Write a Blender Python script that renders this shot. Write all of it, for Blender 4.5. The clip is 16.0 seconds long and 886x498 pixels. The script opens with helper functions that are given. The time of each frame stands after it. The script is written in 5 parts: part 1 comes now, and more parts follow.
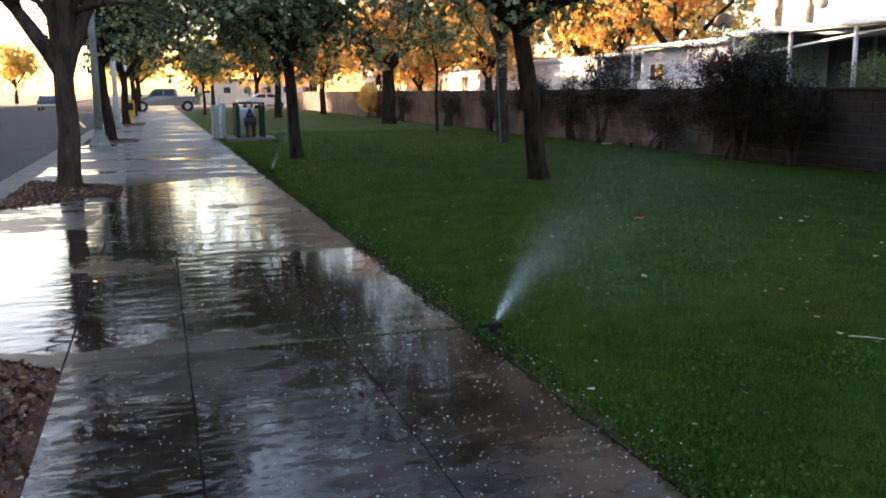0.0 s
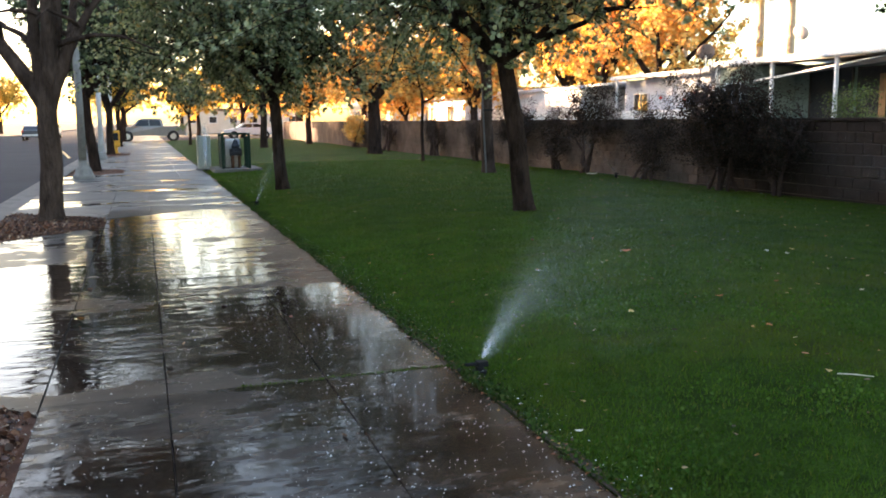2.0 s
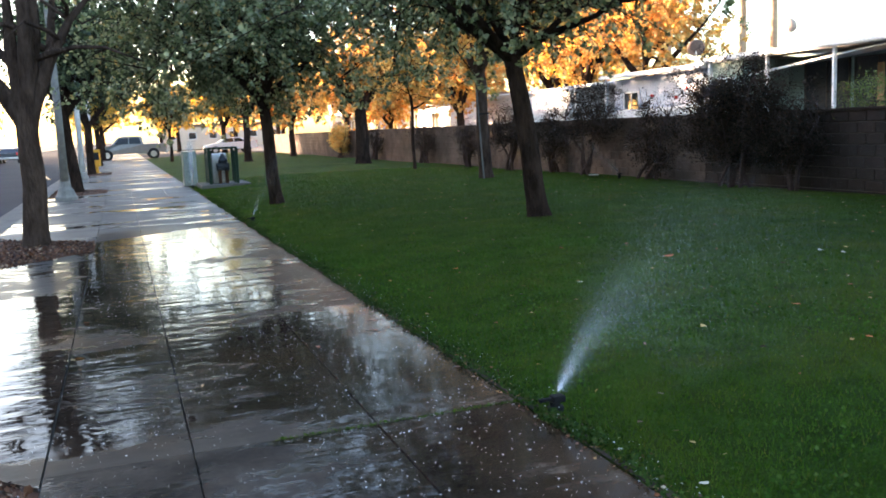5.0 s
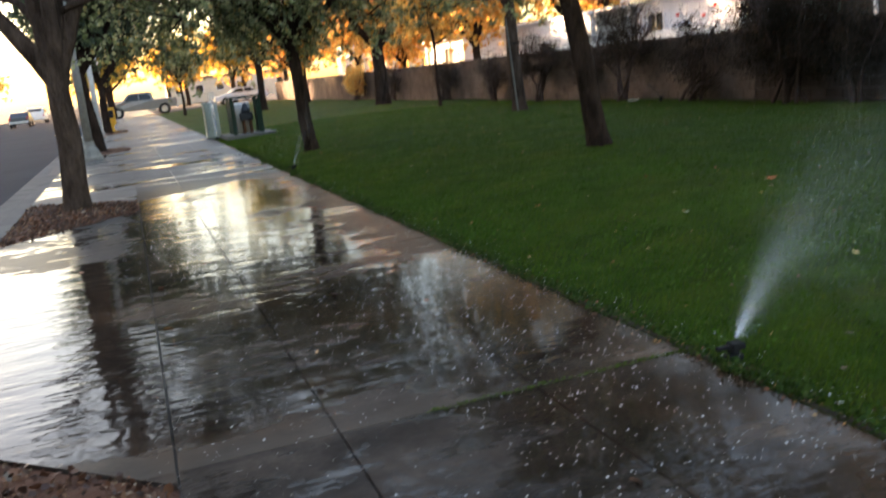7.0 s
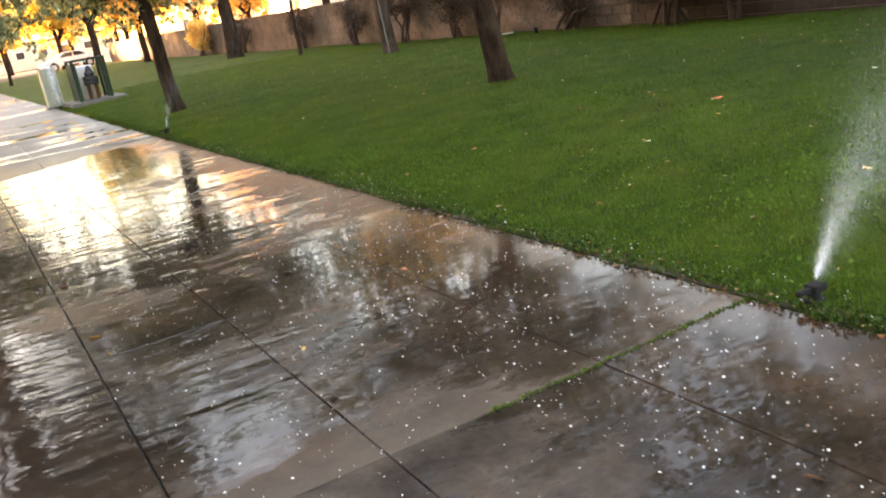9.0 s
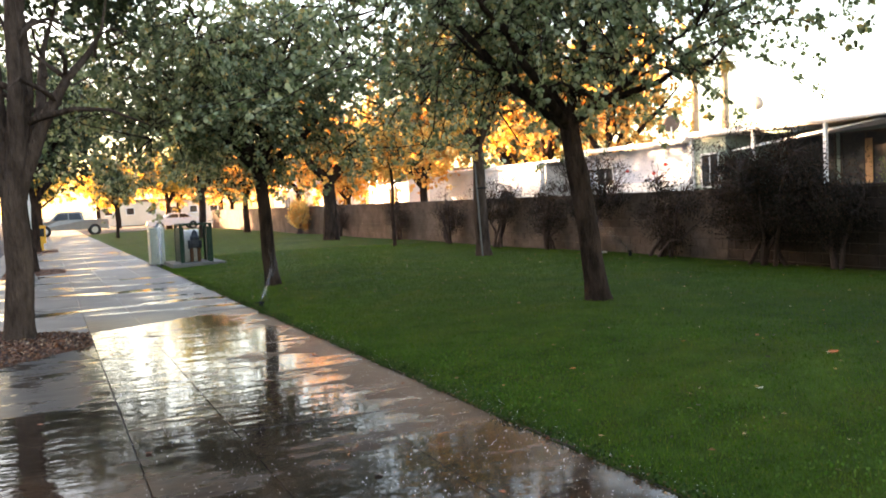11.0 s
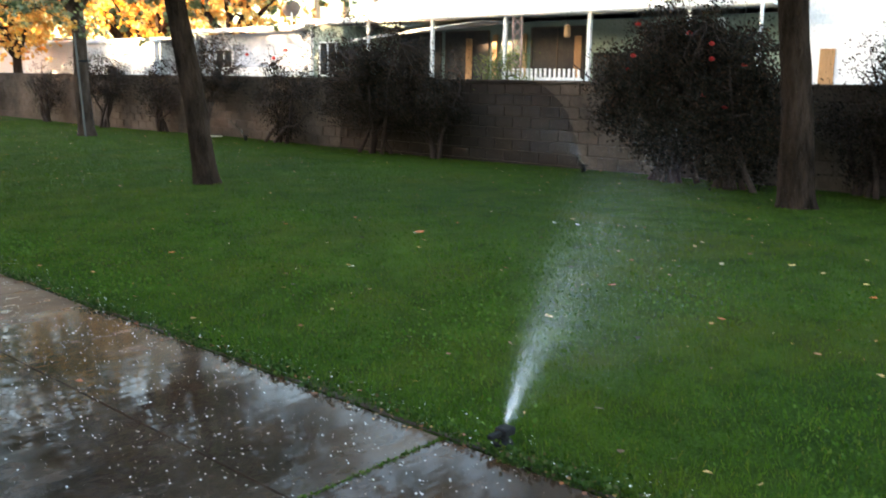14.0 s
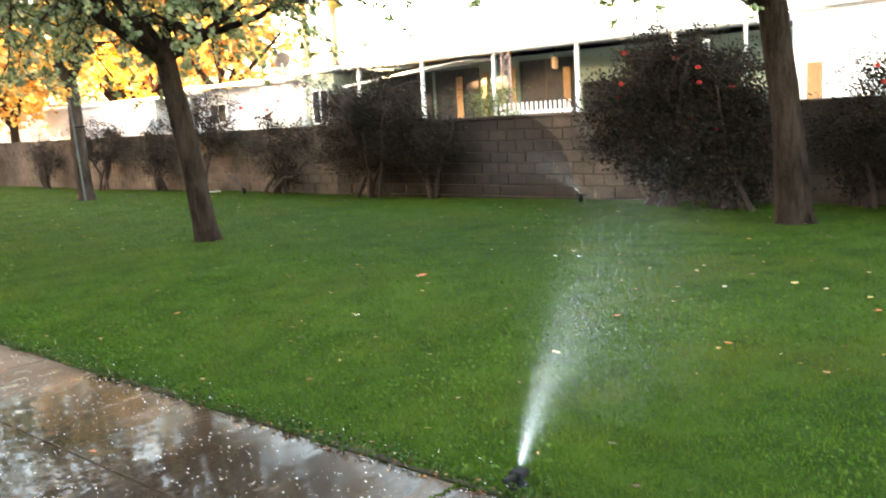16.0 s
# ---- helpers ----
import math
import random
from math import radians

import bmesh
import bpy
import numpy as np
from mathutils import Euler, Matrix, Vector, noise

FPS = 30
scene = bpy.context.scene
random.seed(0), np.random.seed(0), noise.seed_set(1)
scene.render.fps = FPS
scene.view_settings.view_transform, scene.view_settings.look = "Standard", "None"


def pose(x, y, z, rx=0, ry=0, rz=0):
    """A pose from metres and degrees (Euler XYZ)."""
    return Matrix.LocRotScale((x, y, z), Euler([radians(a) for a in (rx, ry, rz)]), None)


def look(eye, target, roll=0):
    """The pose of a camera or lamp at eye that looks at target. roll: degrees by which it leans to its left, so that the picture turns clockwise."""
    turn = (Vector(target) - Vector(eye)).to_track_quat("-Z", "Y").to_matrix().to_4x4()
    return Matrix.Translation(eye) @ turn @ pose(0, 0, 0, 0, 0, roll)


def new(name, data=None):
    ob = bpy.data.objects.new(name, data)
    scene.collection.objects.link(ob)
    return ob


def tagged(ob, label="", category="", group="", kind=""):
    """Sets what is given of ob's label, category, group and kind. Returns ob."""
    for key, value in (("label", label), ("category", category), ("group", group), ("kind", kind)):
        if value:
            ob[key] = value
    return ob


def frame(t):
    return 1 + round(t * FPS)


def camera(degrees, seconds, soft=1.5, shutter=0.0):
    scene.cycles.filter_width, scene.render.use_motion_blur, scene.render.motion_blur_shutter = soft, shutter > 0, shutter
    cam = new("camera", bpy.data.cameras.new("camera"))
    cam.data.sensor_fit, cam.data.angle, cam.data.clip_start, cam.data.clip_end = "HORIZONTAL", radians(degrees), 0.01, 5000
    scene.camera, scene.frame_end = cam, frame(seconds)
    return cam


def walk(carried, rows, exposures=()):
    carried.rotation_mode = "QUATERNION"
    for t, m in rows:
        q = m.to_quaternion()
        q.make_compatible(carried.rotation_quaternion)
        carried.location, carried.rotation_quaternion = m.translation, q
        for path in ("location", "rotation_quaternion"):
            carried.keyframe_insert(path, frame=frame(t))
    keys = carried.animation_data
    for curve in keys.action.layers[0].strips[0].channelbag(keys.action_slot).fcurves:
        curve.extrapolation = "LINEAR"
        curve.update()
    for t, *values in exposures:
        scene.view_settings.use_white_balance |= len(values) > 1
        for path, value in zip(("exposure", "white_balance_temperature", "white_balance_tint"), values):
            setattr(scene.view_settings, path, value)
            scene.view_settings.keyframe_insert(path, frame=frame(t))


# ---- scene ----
cam = camera(53.4, 16.0, soft=1.8, shutter=0.25)
EXPOSURES = [(0.0, 2.55, 5990, 22), (0.5, 2.8, 6450, 22), (1.5, 2.95, 6450, 21), (2.5, 3.0, 6080, 21), (3.5, 3.05, 5850, 18), (4.7, 3.05, 5750, 19), (7.0, 2.85, 6700, 22), (7.5, 2.85, 7450, 26), (8.0, 3.2, 8000, 25), (8.5, 3.9, 8550, 31), (9.0, 4.15, 8400, 28), (9.7, 4.4, 7850, 21),
             (11.8, 2.5, 6910, 26), (12.5, 1.9, 7100, 28), (13.0, 1.65, 7100, 32), (13.5, 1.9, 6820, 26), (14.0, 3.7, 6580, 14), (14.5, 4.65, 8460, 27), (15.0, 5.1, 8460, 30), (15.5, 5.3, 8080, 28), (16.0, 4.65, 7520, 17)]
PATH = [
    (0, (0.175, 0.878, 1.475), (0.775, 2.754, 1.122), -0.4),
    (0.5, (0.189, 0.906, 1.474), (0.742, 2.782, 1.054), 0.4),
    (1, (0.18, 0.91, 1.486), (0.723, 2.791, 1.075), 0.9),
    (1.5, (0.185, 0.926, 1.511), (0.739, 2.813, 1.145), 0.0),
    (2, (0.205, 0.942, 1.52), (0.838, 2.818, 1.23), -0.5),
    (2.5, (0.223, 0.952, 1.531), (0.908, 2.813, 1.266), -0.8),
    (3, (0.205, 0.987, 1.521), (0.963, 2.823, 1.285), -0.4),
    (3.5, (0.226, 1.137, 1.519), (1.011, 2.962, 1.286), 0.5),
    (4, (0.244, 1.332, 1.5), (0.938, 3.191, 1.251), 0.1),
    (4.5, (0.148, 1.602, 1.493), (0.87, 3.448, 1.225), -2.1),
    (4.7, (0.112, 1.685, 1.489), (0.791, 3.546, 1.218), -2.3),
    (6.8, (-0.32, 2.467, 1.448), (0.351, 4.328, 1.152), -4.0),
    (7, (-0.352, 2.555, 1.453), (0.269, 4.411, 1.045), -6.3),
    (7.5, (-0.397, 2.819, 1.432), (0.106, 4.672, 0.872), -10.2),
    (8, (-0.548, 3.041, 1.416), (0.172, 4.81, 0.822), -11.4),
    (8.5, (-0.614, 3.288, 1.411), (0.252, 4.973, 0.769), -10.0),
    (9, (-0.675, 3.555, 1.432), (0.205, 5.259, 0.867), -9.9),
    (9.5, (-0.777, 3.707, 1.45), (0.124, 5.436, 1.005), -9.2),
    (9.7, (-0.843, 3.751, 1.46), (0.056, 5.49, 1.051), -8.4),
    (11.8, (-0.783, 3.776, 1.533), (0.097, 5.571, 1.603), 1.6),
    (12, (-0.705, 3.802, 1.531), (0.271, 5.545, 1.628), 1.1),
    (12.5, (-0.706, 3.773, 1.52), (0.523, 5.349, 1.606), -0.1),
    (13, (-0.738, 3.747, 1.515), (0.584, 5.247, 1.534), 0.1),
    (13.5, (-0.706, 3.724, 1.466), (0.68, 5.149, 1.245), 0.0),
    (14, (-0.655, 3.697, 1.472), (0.812, 5.003, 1.096), 0.9),
    (14.5, (-0.635, 3.672, 1.458), (0.888, 4.871, 0.963), -0.6),
    (15, (-0.677, 3.639, 1.514), (0.888, 4.774, 1.001), -1.1),
    (15.5, (-0.625, 3.658, 1.493), (0.929, 4.845, 1.075), -2.2),
    (16, (-0.664, 3.667, 1.521), (0.809, 4.988, 1.227), -3.2),
]
walk(cam, [(t, look(eye, target, roll)) for t, eye, target, roll in PATH], EXPOSURES)

# ---- sky, sun ----
SUN_AZ = -42.0      # degrees, from +y towards +x
SUN_EL = 6.0
world = bpy.data.worlds.new("world")
scene.world = world
world.use_nodes = True
wn = world.node_tree.nodes
sky = wn.new("ShaderNodeTexSky")
sky.sky_type = "NISHITA"
sky.sun_disc = False
sky.sun_elevation = radians(SUN_EL)
sky.sun_rotation = radians(SUN_AZ)
sky.air_density, sky.dust_density, sky.ozone_density = 1.0, 1.2, 1.0
wn["Background"].inputs["Strength"].default_value = 0.15
world.node_tree.links.new(sky.outputs["Color"], wn["Background"].inputs["Color"])

sun_data = bpy.data.lights.new("sun", "SUN")
sun_data.energy, sun_data.angle, sun_data.color = 6.5, radians(0.6), (1.0, 0.66, 0.36)
sun_way = Vector((math.sin(radians(SUN_AZ)) * math.cos(radians(SUN_EL)), math.cos(radians(SUN_AZ)) * math.cos(radians(SUN_EL)), math.sin(radians(SUN_EL))))
sun_ob = new("sun", sun_data)
sun_ob.matrix_world = look(sun_way * 50, (0, 0, 0))


# ---- materials ----
def material(name):
    m = bpy.data.materials.new(name)
    m.use_nodes = True
    nt = m.node_tree
    return m, nt, nt.nodes["Principled BSDF"]


def link(nt, a, b):
    nt.links.new(a, b)


def geo_noise(nt, scale, detail=4, rough=0.6, stretch=(1, 1, 1)):
    """Noise laid out in world metres, so that neighbouring pieces carry one pattern on."""
    g = nt.nodes.new("ShaderNodeNewGeometry")
    mp = nt.nodes.new("ShaderNodeMapping")
    mp.inputs["Scale"].default_value = stretch
    link(nt, g.outputs["Position"], mp.inputs["Vector"])
    n = nt.nodes.new("ShaderNodeTexNoise")
    n.inputs["Scale"].default_value, n.inputs["Detail"].default_value, n.inputs["Roughness"].default_value = scale, detail, rough
    link(nt, mp.outputs["Vector"], n.inputs["Vector"])
    return n


def ramp(nt, src, stops):
    r = nt.nodes.new("ShaderNodeValToRGB")
    e = r.color_ramp.elements
    while len(e) < len(stops):
        e.new(0.5)
    for k, (p, c) in enumerate(stops):
        e[k].position = p
        e[k].color = (*c, 1) if isinstance(c, tuple) else (c, c, c, 1)
    link(nt, src, r.inputs["Fac"])
    return r.outputs["Color"]


def mix(nt, a, b, fac, mode="MIX"):
    x = nt.nodes.new("ShaderNodeMix")
    x.data_type, x.blend_type = "RGBA", mode
    for v, key in ((fac, 0), (a, 6), (b, 7)):
        if isinstance(v, (int, float)):
            x.inputs[key].default_value = v if key == 0 else (v, v, v, 1)
        elif isinstance(v, tuple):
            x.inputs[key].default_value = (*v, 1)
        else:
            link(nt, v, x.inputs[key])
    return x.outputs[2]


def bump(nt, p, src, strength, dist=0.01):
    b = nt.nodes.new("ShaderNodeBump")
    b.inputs["Strength"].default_value, b.inputs["Distance"].default_value = strength, dist
    link(nt, src, b.inputs["Height"])
    link(nt, b.outputs["Normal"], p.inputs["Normal"])
    return b


def surface(name, c1, c2, scale, rough=0.8, metal=0.0, fine=None, bumps=0.3, dist=0.01, stretch=(1, 1, 1), spec=0.3):
    """Two-scale mottled surface laid out in metres."""
    m, nt, p = material(name)
    n1 = geo_noise(nt, scale, 5, 0.65, stretch)
    n2 = geo_noise(nt, (fine or scale * 9), 3, 0.6, stretch)
    col = ramp(nt, n1.outputs["Fac"], [(0.3, c1), (0.7, c2)])
    col = mix(nt, col, ramp(nt, n2.outputs["Fac"], [(0.3, 0.72), (0.7, 1.2)]), 0.6, "MULTIPLY")
    link(nt, col, p.inputs["Base Color"])
    p.inputs["Roughness"].default_value, p.inputs["Metallic"].default_value = rough, metal
    p.inputs["Specular IOR Level"].default_value = spec
    if bumps:
        bump(nt, p, n2.outputs["Fac"], bumps, dist)
    return m


def leafy(name, stops, through_col, rough=0.5, share=0.35, patch=0.9, spec=0.4, worn=None):
    """Leaves: colour varies leaf by leaf, part of the light passes through."""
    m, nt, p = material(name)
    g = nt.nodes.new("ShaderNodeNewGeometry")
    col = ramp(nt, g.outputs["Random Per Island"], stops)
    n = geo_noise(nt, patch, 4)
    col = mix(nt, col, ramp(nt, n.outputs["Fac"], [(0.3, 0.6), (0.5, 0.95), (0.7, 1.4)]), 0.8, "MULTIPLY")
    if worn:
        w = geo_noise(nt, 0.8, 5, 0.7)
        col = mix(nt, col, worn, ramp(nt, w.outputs["Fac"], [(0.5, 0.0), (0.7, 0.6)]))
    link(nt, col, p.inputs["Base Color"])
    p.inputs["Roughness"].default_value = rough
    p.inputs["Specular IOR Level"].default_value = spec
    t = nt.nodes.new("ShaderNodeBsdfTranslucent")
    link(nt, mix(nt, col, through_col, 1.0, "MULTIPLY"), t.inputs["Color"])
    ms = nt.nodes.new("ShaderNodeMixShader")
    ms.inputs["Fac"].default_value = share
    link(nt, p.outputs["BSDF"], ms.inputs[1])
    link(nt, t.outputs["BSDF"], ms.inputs[2])
    link(nt, ms.outputs["Shader"], nt.nodes["Material Output"].inputs["Surface"])
    return m


def math_node(nt, op, a, b=0.0, clamp=False):
    n = nt.nodes.new("ShaderNodeMath")
    n.operation, n.use_clamp = op, clamp
    for k, v in enumerate((a, b)):
        if isinstance(v, (int, float)):
            n.inputs[k].default_value = v
        else:
            link(nt, v, n.inputs[k])
    return n.outputs[0]


def between(nt, src, lo, hi):
    r = nt.nodes.new("ShaderNodeMapRange")
    link(nt, src, r.inputs["Value"])
    r.inputs["To Min"].default_value, r.inputs["To Max"].default_value = lo, hi
    return r.outputs["Result"]


def concrete_wet():
    """Hosed-down pavement: damp broomed concrete, with water standing in the broom marks across the walk."""
    m, nt, p = material("wet_concrete")
    grain = geo_noise(nt, 38, 4, 0.7)
    blot = geo_noise(nt, 2.1, 7, 0.72)
    oi = nt.nodes.new("ShaderNodeObjectInfo")
    base = ramp(nt, blot.outputs["Fac"], [(0.32, (0.018, 0.014, 0.011)), (0.45, (0.039, 0.03, 0.024)), (0.56, (0.062, 0.048, 0.038)), (0.72, (0.105, 0.082, 0.063))])
    base = mix(nt, base, ramp(nt, grain.outputs["Fac"], [(0.25, 0.6), (0.75, 1.25)]), 0.7, "MULTIPLY")
    base = mix(nt, base, ramp(nt, oi.outputs["Random"], [(0.0, 0.8), (1.0, 1.2)]), 1.0, "MULTIPLY")
    stain = geo_noise(nt, 0.75, 4, 0.7)
    base = mix(nt, base, (0.1, 0.056, 0.03), ramp(nt, stain.outputs["Fac"], [(0.5, 0.0), (0.68, 0.6)]))
    # Water lies deeper farther along the walk and towards the kerb.
    g = nt.nodes.new("ShaderNodeNewGeometry")
    xyz = nt.nodes.new("ShaderNodeSeparateXYZ")
    link(nt, g.outputs["Position"], xyz.inputs[0])
    along = math_node(nt, "MULTIPLY", math_node(nt, "SUBTRACT", xyz.outputs["Y"], 7.0), 0.2, True)
    across = math_node(nt, "MULTIPLY", xyz.outputs["X"], -0.02)
    broad = geo_noise(nt, 0.8, 4, 0.55, (0.6, 1.2, 1))
    streak = geo_noise(nt, 3.6, 9, 0.72, (0.7, 1.4, 1))
    depth = math_node(nt, "ADD", math_node(nt, "MULTIPLY", broad.outputs["Fac"], 0.5), math_node(nt, "MULTIPLY", streak.outputs["Fac"], 0.5))
    depth = math_node(nt, "ADD", depth, math_node(nt, "ADD", math_node(nt, "MULTIPLY", along, 0.055), across))
    # The sprinkler at the lawn's edge keeps a pool round it.
    px = math_node(nt, "POWER", math_node(nt, "ABSOLUTE", math_node(nt, "SUBTRACT", xyz.outputs["X"], 1.7)), 2.0)
    py = math_node(nt, "POWER", math_node(nt, "ABSOLUTE", math_node(nt, "SUBTRACT", xyz.outputs["Y"], 6.2)), 2.0)
    near = math_node(nt, "SUBTRACT", 1.0, math_node(nt, "MULTIPLY", math_node(nt, "ADD", math_node(nt, "MULTIPLY", px, 1.6), math_node(nt, "MULTIPLY", py, 0.18)), 0.5), True)
    depth = math_node(nt, "ADD", depth, math_node(nt, "MULTIPLY", near, 0.11))
    kerb = math_node(nt, "MULTIPLY", math_node(nt, "SUBTRACT", -0.36, xyz.outputs["X"]), 2.0, True)
    kerb = math_node(nt, "MULTIPLY", kerb, math_node(nt, "MULTIPLY", math_node(nt, "SUBTRACT", xyz.outputs["Y"], 6.4), 0.8, True))
    depth = math_node(nt, "ADD", depth, math_node(nt, "MULTIPLY", kerb, 0.11))
    # It runs dry by the tree well, and past a slanting line across the walk.
    well = math_node(nt, "MULTIPLY", math_node(nt, "SUBTRACT", -0.36, xyz.outputs["X"]), 3.0, True)
    well = math_node(nt, "MULTIPLY", well, math_node(nt, "MULTIPLY", math_node(nt, "SUBTRACT", xyz.outputs["Y"], 11.0), 3.0, True))
    line = math_node(nt, "ADD", math_node(nt, "SUBTRACT", xyz.outputs["Y"], math_node(nt, "MULTIPLY", xyz.outputs["X"], 0.7)), math_node(nt, "MULTIPLY", streak.outputs["Fac"], 1.4))
    past = math_node(nt, "MULTIPLY", math_node(nt, "SUBTRACT", line, 16.6), 2.0, True)
    depth = math_node(nt, "SUBTRACT", depth, math_node(nt, "MULTIPLY", math_node(nt, "MAXIMUM", well, past), 0.22))
    base = mix(nt, base, (0.07, 0.066, 0.061), math_node(nt, "MULTIPLY", math_node(nt, "MAXIMUM", well, past), 0.75))
    # A second film lies by the tree well; the crest past the wide joint drains and stays paler.
    qx = math_node(nt, "POWER", math_node(nt, "ABSOLUTE", math_node(nt, "SUBTRACT", xyz.outputs["X"], 0.15)), 2.0)
    qy = math_node(nt, "POWER", math_node(nt, "ABSOLUTE", math_node(nt, "SUBTRACT", xyz.outputs["Y"], 4.4)), 2.0)
    film = math_node(nt, "SUBTRACT", 1.0, math_node(nt, "ADD", math_node(nt, "MULTIPLY", qx, 1.6), math_node(nt, "MULTIPLY", qy, 1.4)), True)
    depth = math_node(nt, "ADD", depth, math_node(nt, "MULTIPLY", film, 0.06))
    crest = math_node(nt, "SUBTRACT", 1.0, math_node(nt, "MULTIPLY", math_node(nt, "SUBTRACT", xyz.outputs["Y"], 6.0), 2.6), True)
    crest = math_node(nt, "MULTIPLY", crest, math_node(nt, "GREATER_THAN", xyz.outputs["Y"], 6.0))
    depth = math_node(nt, "SUBTRACT", depth, math_node(nt, "MULTIPLY", crest, 0.13))
    base = mix(nt, base, (0.1, 0.08, 0.062), math_node(nt, "MULTIPLY", crest, 0.55))
    # Brown along the lawn's edge: tan stain plus the orange trees' reflection, painted in.
    rim = math_node(nt, "MULTIPLY", math_node(nt, "SUBTRACT", xyz.outputs["X"], 1.25), 1.5, True)
    base = mix(nt, base, (0.17, 0.1, 0.055), math_node(nt, "MULTIPLY", rim, ramp(nt, blot.outputs["Fac"], [(0.35, 0.1), (0.65, 0.5)])))
    # Farther along, that edge has drained and is only damp.
    drained = math_node(nt, "MULTIPLY", rim, math_node(nt, "MULTIPLY", math_node(nt, "SUBTRACT", xyz.outputs["Y"], 8.0), 0.35, True))
    depth = math_node(nt, "SUBTRACT", depth, math_node(nt, "MULTIPLY", drained, 0.12))
    base = mix(nt, base, (0.16, 0.1, 0.06), math_node(nt, "MULTIPLY", drained, 0.4))
    wet = ramp(nt, depth, [(0.46, 0.0), (0.485, 0.6), (0.525, 1.0)])
    base = mix(nt, base, mix(nt, base, (0.5, 0.44, 0.4), 1.0, "MULTIPLY"), wet)
    link(nt, base, p.inputs["Base Color"])
    film_rough = math_node(nt, "ADD", 0.035, math_node(nt, "MULTIPLY", rim, 0.08))
    link(nt, mix(nt, 0.34, film_rough, wet), p.inputs["Roughness"])
    link(nt, between(nt, wet, 0.03, 0.33), p.inputs["Specular IOR Level"])
    p.inputs["IOR"].default_value = 1.4
    ripple = geo_noise(nt, 8, 2, 0.5, (0.75, 1.4, 1))
    wave = geo_noise(nt, 3.2, 2, 0.5, (0.65, 1.6, 1))
    h = math_node(nt, "ADD", math_node(nt, "MULTIPLY", ripple.outputs["Fac"], 0.3), wave.outputs["Fac"])
    h = math_node(nt, "ADD", h, math_node(nt, "MULTIPLY", grain.outputs["Fac"], 0.015))
    # The water lies calm in places and by the lawn, and ripples more towards the kerb.
    calm = geo_noise(nt, 0.9, 3, 0.5)
    amp = math_node(nt, "SUBTRACT", 1.0, math_node(nt, "MULTIPLY", math_node(nt, "ADD", xyz.outputs["X"], 0.1), 0.42))
    amp = math_node(nt, "MULTIPLY", math_node(nt, "MAXIMUM", math_node(nt, "MINIMUM", amp, 1.0), 0.5), ramp(nt, calm.outputs["Fac"], [(0.38, 0.35), (0.6, 1.0)]))
    h = math_node(nt, "MULTIPLY", math_node(nt, "SUBTRACT", h, 0.65), amp)
    bump(nt, p, h, 1.0, 0.0105)
    return m


M_WET = concrete_wet()


def concrete_damp():
    """Drying pavement: grey concrete with wet patches that lie across the walk."""
    m, nt, p = material("damp_concrete")
    grain = geo_noise(nt, 30, 4, 0.7)
    blot = geo_noise(nt, 0.9, 7, 0.72)
    film = geo_noise(nt, 0.7, 5, 0.6, (0.45, 1.6, 1))
    wet = ramp(nt, film.outputs["Fac"], [(0.53, 0.0), (0.6, 1.0)])
    col = ramp(nt, blot.outputs["Fac"], [(0.3, (0.038, 0.037, 0.036)), (0.7, (0.09, 0.086, 0.081))])
    col = mix(nt, col, ramp(nt, grain.outputs["Fac"], [(0.25, 0.7), (0.75, 1.2)]), 0.7, "MULTIPLY")
    col = mix(nt, col, (0.024, 0.021, 0.019), wet)
    link(nt, col, p.inputs["Base Color"])
    rn = nt.nodes.new("ShaderNodeMapRange")
    link(nt, wet, rn.inputs["Value"])
    rn.inputs["To Min"].default_value, rn.inputs["To Max"].default_value = 0.6, 0.1
    link(nt, rn.outputs["Result"], p.inputs["Roughness"])
    bump(nt, p, grain.outputs["Fac"], 0.08, 0.008)
    return m


M_DAMP = concrete_damp()
M_CONC = surface("dry_concrete", (0.09, 0.086, 0.08), (0.17, 0.16, 0.145), 1.2, 0.85, fine=30, bumps=0.3)
M_JOINT = surface("joint_bed", (0.03, 0.028, 0.024), (0.07, 0.065, 0.05), 5, 0.6)
M_ASPH = surface("asphalt", (0.016, 0.02, 0.029), (0.03, 0.035, 0.046), 0.25, 0.85, fine=45, bumps=0.5, dist=0.006, spec=0.08)
M_EARTH = surface("earth", (0.09, 0.075, 0.05), (0.17, 0.14, 0.09), 0.4, 0.95, fine=7)
M_SOIL = surface("well_soil", (0.06, 0.024, 0.013), (0.16, 0.064, 0.03), 4, 0.9, fine=40, bumps=0.8, dist=0.03)
M_EDGESOIL = surface("edge_soil", (0.022, 0.016, 0.01), (0.06, 0.04, 0.022), 6, 0.9, fine=50, bumps=0.8, dist=0.02)
M_BARK = surface("bark", (0.012, 0.008, 0.006), (0.062, 0.04, 0.03), 7, 0.98, fine=22, bumps=1.0, dist=0.09, stretch=(1, 1, 0.3), spec=0.05)
M_BARK2 = surface("grey_bark", (0.03, 0.02, 0.015), (0.105, 0.072, 0.055), 7, 0.95, fine=20, bumps=1.0, dist=0.09, stretch=(1, 1, 0.3), spec=0.06)
M_TWIG = surface("twig", (0.035, 0.022, 0.018), (0.08, 0.05, 0.04), 8, 0.9)
